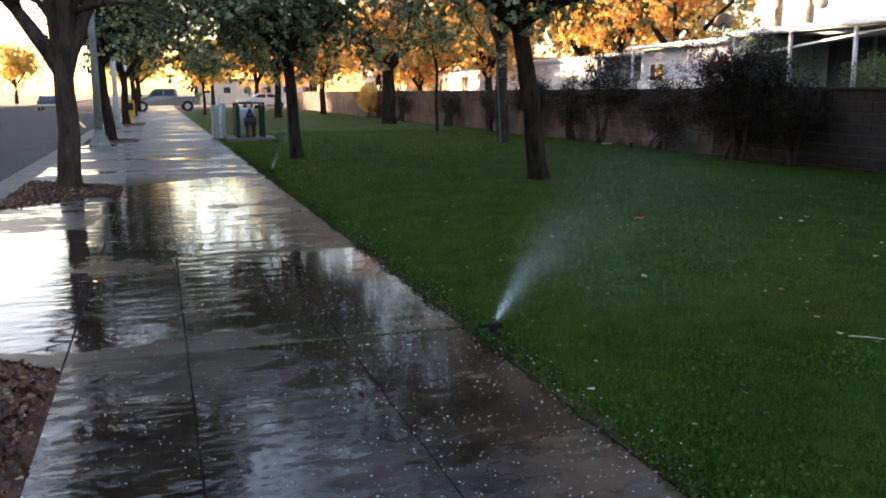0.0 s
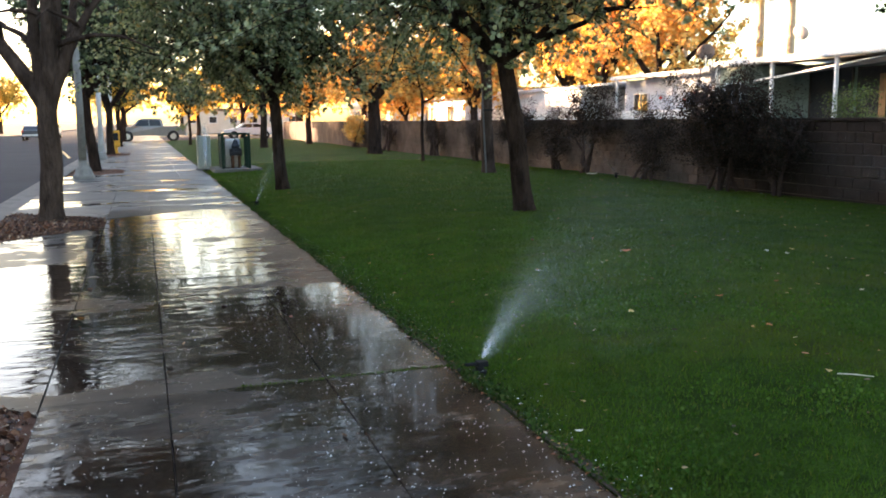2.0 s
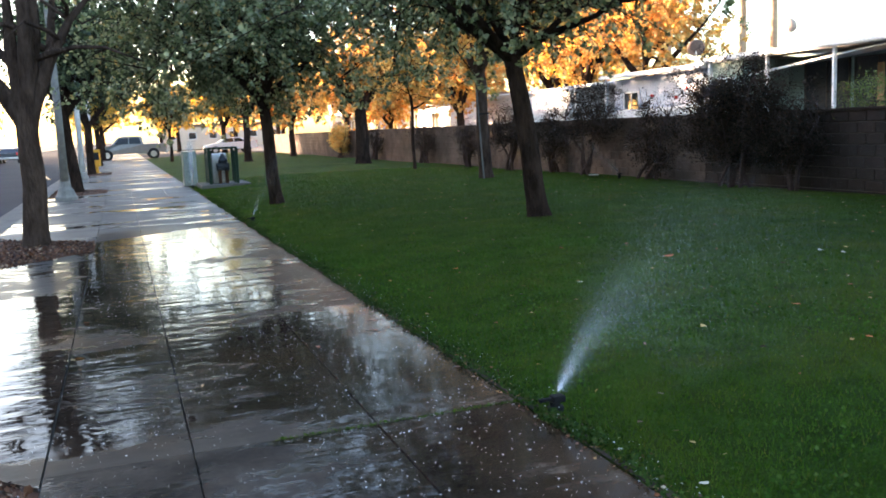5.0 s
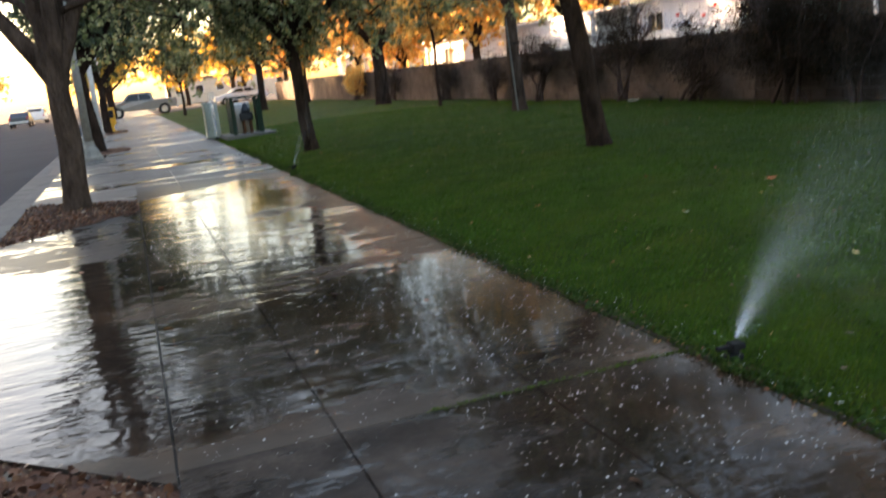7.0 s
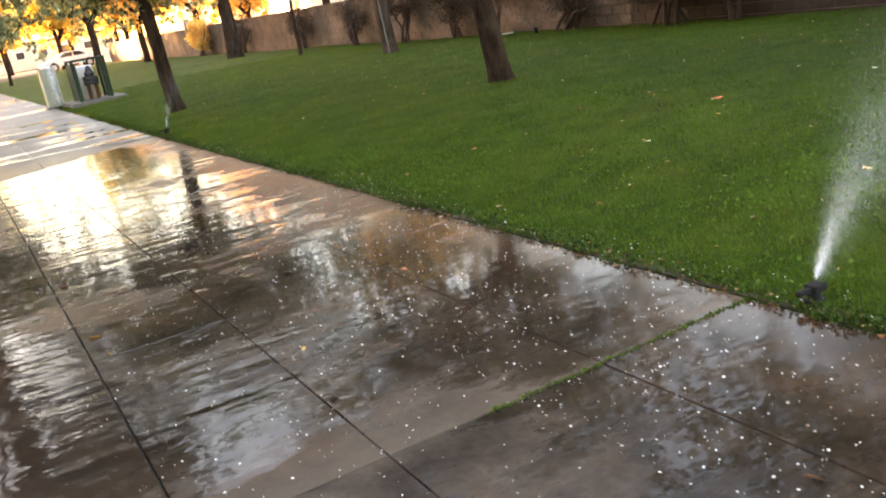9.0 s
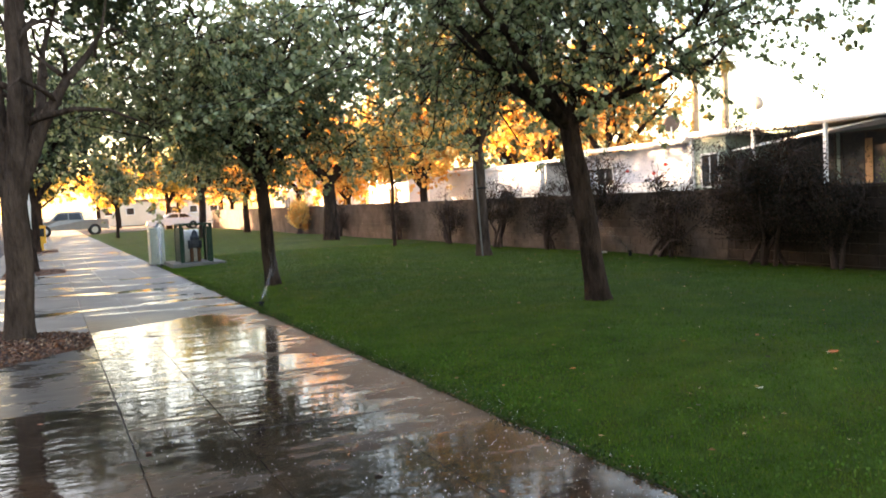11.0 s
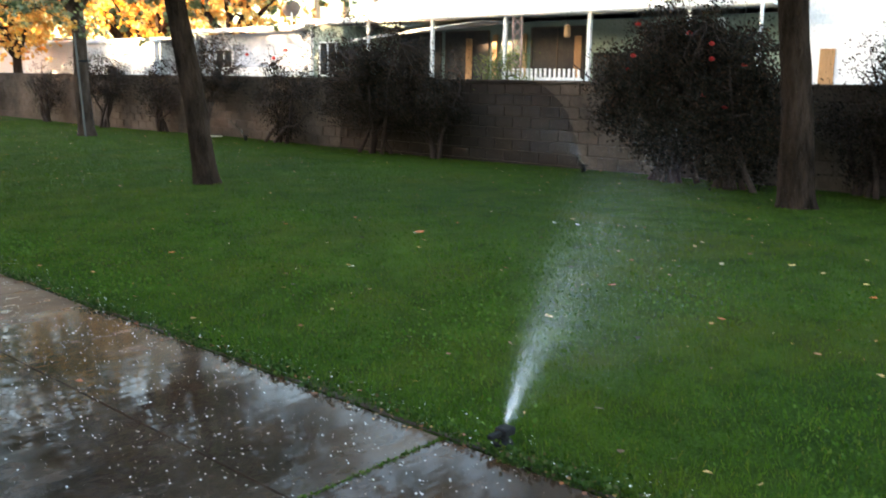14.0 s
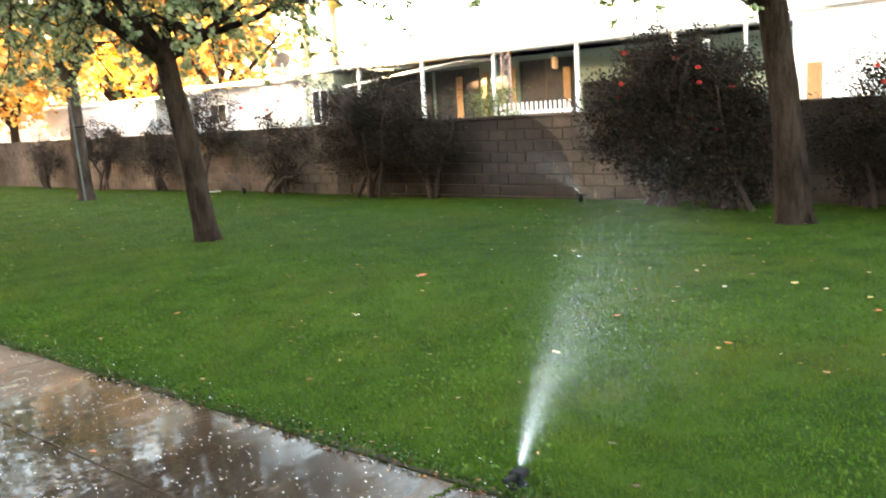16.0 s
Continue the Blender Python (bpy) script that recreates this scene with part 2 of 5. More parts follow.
def wall_block():
    """Slump block, wetted dark in an arc where a sprinkler throws against the wall."""
    m, nt, p = material("slump_block")
    n1, n2 = geo_noise(nt, 1.3, 5, 0.65), geo_noise(nt, 22, 3, 0.6)
    oi = nt.nodes.new("ShaderNodeObjectInfo")
    col = ramp(nt, n1.outputs["Fac"], [(0.3, (0.055, 0.037, 0.029)), (0.5, (0.1, 0.07, 0.053)), (0.7, (0.15, 0.107, 0.082))])
    col = mix(nt, col, ramp(nt, n2.outputs["Fac"], [(0.3, 0.72), (0.7, 1.2)]), 0.6, "MULTIPLY")
    col = mix(nt, col, ramp(nt, oi.outputs["Random"], [(0.0, 0.92), (1.0, 1.08)]), 1.0, "MULTIPLY")
    g = nt.nodes.new("ShaderNodeNewGeometry")
    xyz = nt.nodes.new("ShaderNodeSeparateXYZ")
    link(nt, g.outputs["Position"], xyz.inputs[0])
    dy = math_node(nt, "POWER", math_node(nt, "ABSOLUTE", math_node(nt, "MULTIPLY", math_node(nt, "SUBTRACT", xyz.outputs["Y"], 15.0), 1 / 3.4)), 2.0)
    dz = math_node(nt, "POWER", math_node(nt, "ABSOLUTE", math_node(nt, "MULTIPLY", xyz.outputs["Z"], 1 / 2.2)), 2.0)
    edge = math_node(nt, "ADD", math_node(nt, "ADD", dy, dz), math_node(nt, "MULTIPLY", n1.outputs["Fac"], 0.3))
    wet = ramp(nt, edge, [(0.98, 1.0), (1.14, 0.0)])
    link(nt, mix(nt, col, mix(nt, col, (0.36, 0.33, 0.32), 1.0, "MULTIPLY"), wet), p.inputs["Base Color"])
    p.inputs["Roughness"].default_value = 0.85
    p.inputs["Specular IOR Level"].default_value = 0.25
    bump(nt, p, n2.outputs["Fac"], 0.7, 0.012)
    return m


M_BLOCK = wall_block()
M_MORTAR = surface("mortar", (0.08, 0.056, 0.044), (0.13, 0.095, 0.074), 3, 0.95)
M_WHITE = surface("white_siding", (0.7, 0.7, 0.69), (0.82, 0.81, 0.79), 0.7, 0.5, fine=14, bumps=0.05)
M_ROOF = surface("white_roof_metal", (0.62, 0.63, 0.64), (0.78, 0.78, 0.77), 0.5, 0.4, fine=10, bumps=0.05)
M_SAGE = surface("sage_siding", (0.2, 0.25, 0.2), (0.28, 0.33, 0.27), 0.8, 0.6, fine=16, bumps=0.08)
M_BLUEWALL = surface("blue_grey_wall", (0.38, 0.43, 0.52), (0.48, 0.52, 0.6), 0.8, 0.6, fine=16, bumps=0.05)
# Near-black that puts the porch's shade into door and pane colour.
M_PORCHSHADE = surface("porch_shade", (0.03, 0.03, 0.03), (0.07, 0.06, 0.05), 1.5, 0.8)
M_WOODTRIM = surface("wood_trim", (0.3, 0.16, 0.07), (0.45, 0.26, 0.12), 3, 0.6, stretch=(1, 1, 0.2))
M_WOODDARK = surface("dark_brown_boards", (0.06, 0.045, 0.035), (0.1, 0.075, 0.055), 2, 0.8, stretch=(1, 4, 0.3))
M_TWOTONE = surface("weathered_lattice", (0.22, 0.14, 0.12), (0.42, 0.3, 0.27), 5, 0.8)
M_GREENMETAL = surface("green_metal", (0.006, 0.02, 0.012), (0.014, 0.036, 0.022), 2, 0.6, fine=30, bumps=0.05, spec=0.15)
M_PALEMETAL = surface("pale_green_metal", (0.26, 0.3, 0.24), (0.36, 0.39, 0.32), 1.5, 0.5, fine=25, bumps=0.04)
M_IRON = surface("blue_black_iron", (0.02, 0.024, 0.032), (0.06, 0.065, 0.075), 6, 0.5, fine=40)
M_RUST = surface("rusty_pipe", (0.1, 0.045, 0.025), (0.2, 0.1, 0.05), 8, 0.85, fine=40)
M_YELLOW = surface("yellow_paint", (0.75, 0.36, 0.03), (0.85, 0.47, 0.06), 2, 0.45, fine=30, bumps=0.05)
M_POLE = surface("lamp_concrete", (0.2, 0.19, 0.17), (0.32, 0.3, 0.27), 6, 0.75, fine=60, bumps=0.2)
M_BLACK = surface("black_plastic", (0.006, 0.006, 0.007), (0.015, 0.015, 0.015), 6, 0.7, spec=0.1)
M_RUBBER = surface("tyre_rubber", (0.014, 0.014, 0.015), (0.03, 0.03, 0.03), 6, 0.85)
M_CHROME = surface("bright_metal", (0.5, 0.5, 0.52), (0.65, 0.65, 0.66), 4, 0.3, 0.9, bumps=0)
M_GREYPAINT = surface("grey_car_paint", (0.24, 0.225, 0.205), (0.28, 0.265, 0.24), 1, 0.3, 0.3, bumps=0)
M_WHITEPAINT = surface("white_car_paint", (0.72, 0.72, 0.72), (0.78, 0.78, 0.77), 1, 0.3, bumps=0)
M_DARKPAINT = surface("dark_car_paint", (0.03, 0.032, 0.04), (0.045, 0.047, 0.055), 1, 0.25, 0.2, bumps=0)
M_GLASSDARK = surface("car_glass", (0.02, 0.023, 0.027), (0.035, 0.037, 0.04), 2, 0.06, bumps=0, spec=0.6)
M_REDLAMP = surface("red_lamp", (0.4, 0.015, 0.012), (0.5, 0.02, 0.015), 8, 0.25, bumps=0)
M_CLEARLAMP = surface("clear_lamp", (0.6, 0.6, 0.58), (0.75, 0.75, 0.72), 8, 0.2, bumps=0)
M_CREAM = surface("cream_stucco", (0.55, 0.48, 0.38), (0.68, 0.6, 0.48), 0.5, 0.85, fine=12)
M_TILE = surface("brown_roof", (0.16, 0.09, 0.06), (0.26, 0.15, 0.1), 0.8, 0.85, fine=9)
M_DISH = surface("dish_brown", (0.09, 0.06, 0.045), (0.16, 0.11, 0.08), 3, 0.6)
M_DISHPALE = surface("dish_tan", (0.5, 0.4, 0.32), (0.62, 0.5, 0.4), 3, 0.6)
M_RED = surface("red_petal", (0.45, 0.02, 0.02), (0.62, 0.04, 0.03), 6, 0.6)
M_PETAL = surface("white_petal", (0.54, 0.52, 0.49), (0.72, 0.7, 0.66), 20, 0.6)

M_LEAF = leafy("pear_leaf", [(0, (0.08, 0.11, 0.045)), (0.4, (0.2, 0.24, 0.125)), (0.86, (0.44, 0.47, 0.3)), (1.0, (0.5, 0.34, 0.12))], (1.0, 1.0, 0.7), rough=0.35, share=0.5, spec=0.5)
M_LEAFDARK = leafy("dark_leaf", [(0, (0.035, 0.055, 0.028)), (0.6, (0.075, 0.1, 0.05)), (1.0, (0.15, 0.17, 0.09))], (0.9, 1.0, 0.5), share=0.3)
M_AUTUMN = leafy("autumn_leaf", [(0, (0.56, 0.27, 0.06)), (0.3, (0.76, 0.47, 0.12)), (0.7, (0.82, 0.63, 0.24)), (1.0, (0.5, 0.44, 0.17))], (1.2, 1.0, 0.65), share=0.5)
M_YELLOWLEAF = leafy("yellow_leaf", [(0, (0.5, 0.34, 0.06)), (0.5, (0.68, 0.52, 0.12)), (1.0, (0.34, 0.35, 0.1))], (1.2, 0.95, 0.5), share=0.5)
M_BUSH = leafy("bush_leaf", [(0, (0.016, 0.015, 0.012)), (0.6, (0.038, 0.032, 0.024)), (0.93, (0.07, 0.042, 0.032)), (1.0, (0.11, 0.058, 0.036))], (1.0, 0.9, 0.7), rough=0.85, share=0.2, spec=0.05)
M_BUSHBRIGHT = leafy("bright_bush_leaf", [(0, (0.06, 0.09, 0.02)), (0.6, (0.12, 0.16, 0.035)), (1.0, (0.2, 0.2, 0.05))], (0.9, 1.0, 0.5), share=0.3)
M_PALM = leafy("palm_leaf", [(0, (0.12, 0.11, 0.03)), (1.0, (0.25, 0.2, 0.06))], (1.0, 0.9, 0.5), share=0.3)
M_BLADE = leafy("grass_blade", [(0, (0.03, 0.064, 0.007)), (0.5, (0.05, 0.1, 0.01)), (0.92, (0.08, 0.13, 0.015)), (1.0, (0.15, 0.13, 0.03))], (0.9, 1.1, 0.35), rough=0.7, share=0.3, patch=1.6, spec=0.08, worn=(0.1, 0.105, 0.012))
M_CLOVER = leafy("clover_leaf", [(0, (0.03, 0.075, 0.008)), (0.6, (0.055, 0.11, 0.015)), (1.0, (0.09, 0.14, 0.03))], (0.9, 1.1, 0.4), rough=0.8, share=0.25, spec=0.08)
M_WEED = leafy("edge_weed", [(0, (0.018, 0.038, 0.008)), (0.6, (0.036, 0.07, 0.012)), (0.9, (0.06, 0.095, 0.02)), (1.0, (0.09, 0.06, 0.03))], (0.9, 1.1, 0.4), rough=0.7, share=0.25, spec=0.1)
M_LITTER = leafy("fallen_leaf", [(0, (0.03, 0.018, 0.012)), (0.3, (0.1, 0.045, 0.02)), (0.55, (0.3, 0.1, 0.035)), (0.82, (0.42, 0.26, 0.08)), (0.92, (0.3, 0.2, 0.1)), (1.0, (0.46, 0.38, 0.25))], (1.0, 0.8, 0.5), share=0.15)
M_MULCH = leafy("mulch", [(0, (0.018, 0.009, 0.006)), (0.5, (0.075, 0.028, 0.014)), (0.88, (0.18, 0.075, 0.034)), (1.0, (0.34, 0.24, 0.15))], (1.0, 0.8, 0.5), share=0.02)


def lawn_material():
    m, nt, p = material("lawn")
    a = geo_noise(nt, 0.35, 4, 0.6)
    b = geo_noise(nt, 60, 3, 0.7)
    c = geo_noise(nt, 3.0, 4, 0.65)
    col = ramp(nt, a.outputs["Fac"], [(0.3, (0.02, 0.046, 0.005)), (0.7, (0.044, 0.08, 0.008))])
    col = mix(nt, col, ramp(nt, c.outputs["Fac"], [(0.3, 0.55), (0.5, 0.95), (0.72, 1.5)]), 0.95, "MULTIPLY")
    col = mix(nt, col, ramp(nt, b.outputs["Fac"], [(0.3, 0.45), (0.7, 1.5)]), 0.9, "MULTIPLY")
    w = geo_noise(nt, 0.8, 5, 0.7)
    col = mix(nt, col, (0.06, 0.066, 0.008), ramp(nt, w.outputs["Fac"], [(0.5, 0.0), (0.7, 0.6)]))
    link(nt, col, p.inputs["Base Color"])
    p.inputs["Roughness"].default_value = 0.8
    p.inputs["Specular IOR Level"].default_value = 0.05
    bump(nt, p, b.outputs["Fac"], 1.0, 0.03)
    return m


M_LAWN = lawn_material()


def water_material():
    m, nt, p = material("spray_drops")
    p.inputs["Base Color"].default_value = (0.85, 0.88, 0.9, 1)
    p.inputs["Roughness"].default_value = 0.25
    p.inputs["Alpha"].default_value = 0.22
    return m


M_SPRAY = water_material()


def puddle_material():
    m, nt, p = material("puddle_water")
    n = geo_noise(nt, 8, 4, 0.6, (0.5, 1.8, 1))
    p.inputs["Base Color"].default_value = (0.03, 0.026, 0.023, 1)
    p.inputs["Roughness"].default_value = 0.015
    p.inputs["IOR"].default_value = 1.45
    bump(nt, p, n.outputs["Fac"], 0.14, 0.006)
    return m


M_PUDDLE = puddle_material()
M_PALMBARK = surface("palm_bark", (0.42, 0.29, 0.17), (0.56, 0.4, 0.25), 1.5, 0.9, stretch=(1, 1, 2))


# ---- building blocks ----
def mesh_of(name, verts, faces):
    me = bpy.data.meshes.new(name)
    me.from_pydata(verts, [], faces)
    me.update()
    return me


def polys(name, verts, quads):
    """A mesh from arrays: verts n x 3, faces all with the same number of corners."""
    me = bpy.data.meshes.new(name)
    v, q = np.asarray(verts, np.float32), np.asarray(quads, np.int32)
    me.vertices.add(len(v))
    me.vertices.foreach_set("co", v.ravel())
    me.loops.add(q.size)
    me.loops.foreach_set("vertex_index", q.ravel())
    me.polygons.add(len(q))
    me.polygons.foreach_set("loop_start", np.arange(0, q.size, q.shape[1], dtype=np.int32))
    me.update(calc_edges=True)
    return me


def put(name, me, mat, parent=None, label="", smooth=False):
    if mat and not me.materials:
        me.materials.append(mat)
    ob = new(name, me)
    if smooth:
        me.polygons.foreach_set("use_smooth", [True] * len(me.polygons))
    if parent:
        ob.parent = parent
    if label:
        ob["label"] = label
    return ob


def part(name, bm, mat, parent=None, label="", smooth=False):
    me = bpy.data.meshes.new(name)
    bm.to_mesh(me)
    bm.free()
    return put(name, me, mat, parent, label, smooth)


def thing(name, m, label, category, group="", kind=""):
    ob = new(name)
    ob.matrix_world = m
    ob.empty_display_size = 0.2
    return tagged(ob, label, category, group, kind)


def box(bm, x0, x1, y0, y1, z0, z1, bevel=0.0, m=None):
    r = bmesh.ops.create_cube(bm, size=1.0)
    bmesh.ops.scale(bm, vec=(x1 - x0, y1 - y0, z1 - z0), verts=r["verts"])
    bmesh.ops.translate(bm, vec=((x0 + x1) / 2, (y0 + y1) / 2, (z0 + z1) / 2), verts=r["verts"])
    vs = r["verts"]
    if bevel:
        es = list({e for v in vs for e in v.link_edges})
        out = bmesh.ops.bevel(bm, geom=es, offset=bevel, segments=2, affect="EDGES", profile=0.6)
        vs = list({v for f in out["faces"] for v in f.verts} | {v for v in vs if v.is_valid})
    if m:
        bmesh.ops.transform(bm, matrix=m, verts=vs)
    return bm


def boxed(*a, **k):
    return box(bmesh.new(), *a, **k)


def tube(path, radii, sides=8, cap=True):
    """Verts and quads of a tapered tube along a path; joins are parallel rings."""
    path = [Vector(p) for p in path]
    vs, fs = [], []
    side = Vector((1, 0, 0))
    for k, p in enumerate(path):
        way = (path[min(k + 1, len(path) - 1)] - path[max(k - 1, 0)]).normalized()
        a = (side - way * side.dot(way))
        a = a.normalized() if a.length > 1e-3 else way.orthogonal().normalized()
        side = a
        b = way.cross(a)
        for s in range(sides):
            u = 2 * math.pi * s / sides
            vs.append(p + (a * math.cos(u) + b * math.sin(u)) * radii[k])
    for k in range(len(path) - 1):
        for s in range(sides):
            t = (s + 1) % sides
            fs.append((k * sides + s, k * sides + t, (k + 1) * sides + t, (k + 1) * sides + s))
    return vs, fs


def add_tube(store, path, radii, sides=8):
    vs, fs = tube(path, radii, sides)
    off = len(store[0])
    store[0].extend(vs)
    store[1].extend(tuple(i + off for i in f) for f in fs)


def lathe(bm, profile, sides=16, centre=(0, 0, 0)):
    """Turn a profile of (radius, z) round the z axis."""
    rings = []
    for r, z in profile:
        rings.append([bm.verts.new((centre[0] + r * math.cos(2 * math.pi * s / sides), centre[1] + r * math.sin(2 * math.pi * s / sides), centre[2] + z)) for s in range(sides)])
    for a, b in zip(rings, rings[1:]):
        for s in range(sides):
            t = (s + 1) % sides
            bm.faces.new((a[s], a[t], b[t], b[s]))
    for ring, flip in ((rings[0], True), (rings[-1], False)):
        bm.faces.new(ring[::-1] if flip else ring)
    return bm


def leaves(rng, centres, size, spread=0.35, droop=0.0):
    """Folded pointed leaves at the given places, turned at random."""
    n = len(centres)
    d = rng.normal(size=(n, 3))
    d[:, 2] -= droop
    d /= np.linalg.norm(d, axis=1, keepdims=True)
    e = np.cross(d, rng.normal(size=(n, 3)))
    e /= np.linalg.norm(e, axis=1, keepdims=True)
    u = np.cross(d, e)
    s = size * rng.uniform(1 - spread, 1 + spread, (n, 1))
    w, fold = 0.4 * s, 0.12 * s
    v = np.empty((n, 6, 3))
    v[:, 0] = centres
    v[:, 1] = centres + 0.3 * s * d + w * e + fold * u
    v[:, 2] = centres + 0.7 * s * d + 0.85 * w * e + fold * u
    v[:, 3] = centres + s * d
    v[:, 4] = centres + 0.7 * s * d - 0.85 * w * e + fold * u
    v[:, 5] = centres + 0.3 * s * d - w * e + fold * u
    k = np.arange(n)[:, None] * 6
    q = np.concatenate([k + [0, 1, 2, 3], k + [0, 3, 4, 5]], 1).reshape(-1, 4)
    return v.reshape(-1, 3), q


def tree(name, at, label, seed, fork=2.3, lean=(0, 0), r0=0.17, crown=((0, 0, 4.3), (3, 3, 2.2)), clumps=220, per=60, leaf=0.085,
         leaf_mat=None, bark=None, limbs=5, group="", limb_ways=None, hollow=0.2, spread=0.3, limb_r=0.62, sprays=0):
    """A trunk that forks into limbs, twigs to every clump, and clumps of leaves with gaps between them."""
    rng = np.random.default_rng(seed)
    if EDGE < at[0] < WALL_X:
        at = (at[0], at[1], float(lawn_z(at[0], at[1])))
    root = thing(name, pose(*at), label, "tree", group)
    store = ([], [])
    top = Vector((lean[0], lean[1], fork))
    n = 24
    path, rad = [], []
    for k in range(n):
        f = k / (n - 1)
        wob = Vector((math.sin(f * 5 + seed), math.cos(f * 4 + seed * 2), 0)) * 0.025 * math.sin(f * math.pi)
        path.append(Vector((top.x * f ** 1.1, top.y * f ** 1.1, -0.06 + (fork + 0.06) * f)) + wob)
        rad.append(r0 * (1.0 - 0.2 * f + 0.38 * math.exp(-f * 18)))
    add_tube(store, path, rad, 20)
    # Ridged, knobbly bark.
    for k in range(n):
        for s in range(20):
            q = store[0][k * 20 + s]
            d = q - path[k]
            u = math.atan2(d.y, d.x)
            ridge = noise.noise(Vector((math.cos(u) * 2.6 + seed, math.sin(u) * 2.6, path[k].z * 1.1))) + 0.6 * noise.noise(Vector((math.cos(u) * 7, math.sin(u) * 7 + seed, path[k].z * 4)))
            store[0][k * 20 + s] = path[k] + d * (1 + 0.11 * ridge)
    c, r = Vector(crown[0]), Vector(crown[1])
    nodes = []
    for k in range(limbs):
        u = 2 * math.pi * (k + rng.uniform(-0.25, 0.25)) / limbs + seed
        tilt = rng.uniform(0.45, 0.95) if k else 0.15
        end = c + Vector((math.cos(u) * r.x * tilt, math.sin(u) * r.y * tilt, r.z * rng.uniform(0.1, 0.75) * (1.25 - tilt * 0.6)))
        if limb_ways and k < len(limb_ways):
            end = Vector(limb_ways[k])
        start = path[-1] - Vector((0, 0, rng.uniform(0.0, 0.25)))
        mid = start.lerp(end, 0.45) + Vector((0, 0, -0.1 if tilt > 0.5 else 0.2)) + Vector(rng.normal(size=3)) * 0.15
        pts, rr = [], []
        for j in range(9):
            f = j / 8
            pts.append((start * (1 - f) ** 2 + mid * 2 * f * (1 - f) + end * f * f) + Vector(rng.normal(size=3)) * 0.05 * f)
            rr.append(r0 * (limb_r * (1 - f) ** 1.1 + 0.05))
        add_tube(store, pts, rr, 8)
        nodes += pts[2:]
        for s in range(4):
            j = int(rng.integers(2, 8))
            way = Vector(rng.normal(size=3))
            way.z = abs(way.z) * 0.3 - 0.1
            stop = pts[j] + Vector((way.x * r.x, way.y * r.y, way.z * r.z)).normalized() * rng.uniform(0.8, 1.7)
            sub = [pts[j].lerp(stop, f) + Vector((0, 0, 0.25 * math.sin(f * 3))) + Vector(rng.normal(size=3)) * 0.04 for f in (0, 0.25, 0.5, 0.75, 1)]
            add_tube(store, sub, [rr[j] * q for q in (0.6, 0.45, 0.32, 0.2, 0.08)], 5)
            nodes += sub[1:]
    narr = np.array([list(p) for p in nodes])
    cs = []
    while len(cs) < clumps:
        d = rng.normal(size=3)
        d /= np.linalg.norm(d)
        f = (hollow + (1 - hollow) * rng.random()) if rng.random() < 0.85 else rng.random()
        wobble = 1 + 0.22 * math.sin(3 * math.atan2(d[1], d[0]) + seed) + 0.12 * rng.normal()
        p = np.array(c) + d * f * np.array(r) * wobble
        if p[2] > fork * 0.82:
            cs.append(p)
    pts = []
    for p in cs:
        j = int(np.argmin(((narr - p) ** 2).sum(1)))
        a, b = Vector(narr[j]), Vector(p)
        m = a.lerp(b, 0.5) + Vector(rng.normal(size=3)) * 0.15
        add_tube(store, [a, m, b], [0.016, 0.011, 0.004], 3)
        if (b - a).length > 0.7:
            for f in np.arange(0.35, 0.95, 0.22 / (b - a).length):
                hub = np.array(a.lerp(m, f * 2) if f < 0.5 else m.lerp(b, f * 2 - 1)) + rng.normal(size=3) * 0.05
                pts.append(hub + rng.normal(size=(9, 3)) * leaf * 0.5)
        # Rosettes of leaves on spurs round the twig's end.
        for s in range(max(2, int(per / 11 * rng.uniform(0.5, 1.5)))):
            hub = p + rng.normal(size=3) * np.array([spread, spread, spread * 0.75])
            add_tube(store, [b, hub], [0.005, 0.003], 3)
            pts.append(hub + rng.normal(size=(11, 3)) * leaf * 0.42)
    for s in range(sprays):
        a = Vector(cs[int(rng.integers(len(cs)))])
        out = (a - c)
        out.z = out.z * 0.3 - rng.uniform(0.0, 0.8)
        out = out.normalized() * rng.uniform(0.6, 1.5)
        line = [a + out * f + Vector((0, 0, -0.35 * f * f)) + Vector(rng.normal(size=3)) * 0.04 for f in (0, 0.33, 0.66, 1)]
        if min(q.z for q in line) < fork * 0.8:
            continue
        add_tube(store, line, [0.012, 0.009, 0.006, 0.003], 3)
        for f in np.arange(0.15, 1.01, 0.16 / out.length):
            hub = np.array(a) + f * np.array(out) + f * f * np.array([0, 0, -0.35]) + rng.normal(size=3) * 0.04
            pts.append(hub + rng.normal(size=(8, 3)) * leaf * 0.42)
    v, q = leaves(rng, np.concatenate(pts), leaf, droop=0.3)
    put("trunk", polys("trunk", [tuple(p) for p in store[0]], store[1]), bark or M_BARK, root, smooth=True)
    put("crown", polys("crown", v, q), leaf_mat or M_LEAF, root)
    return root


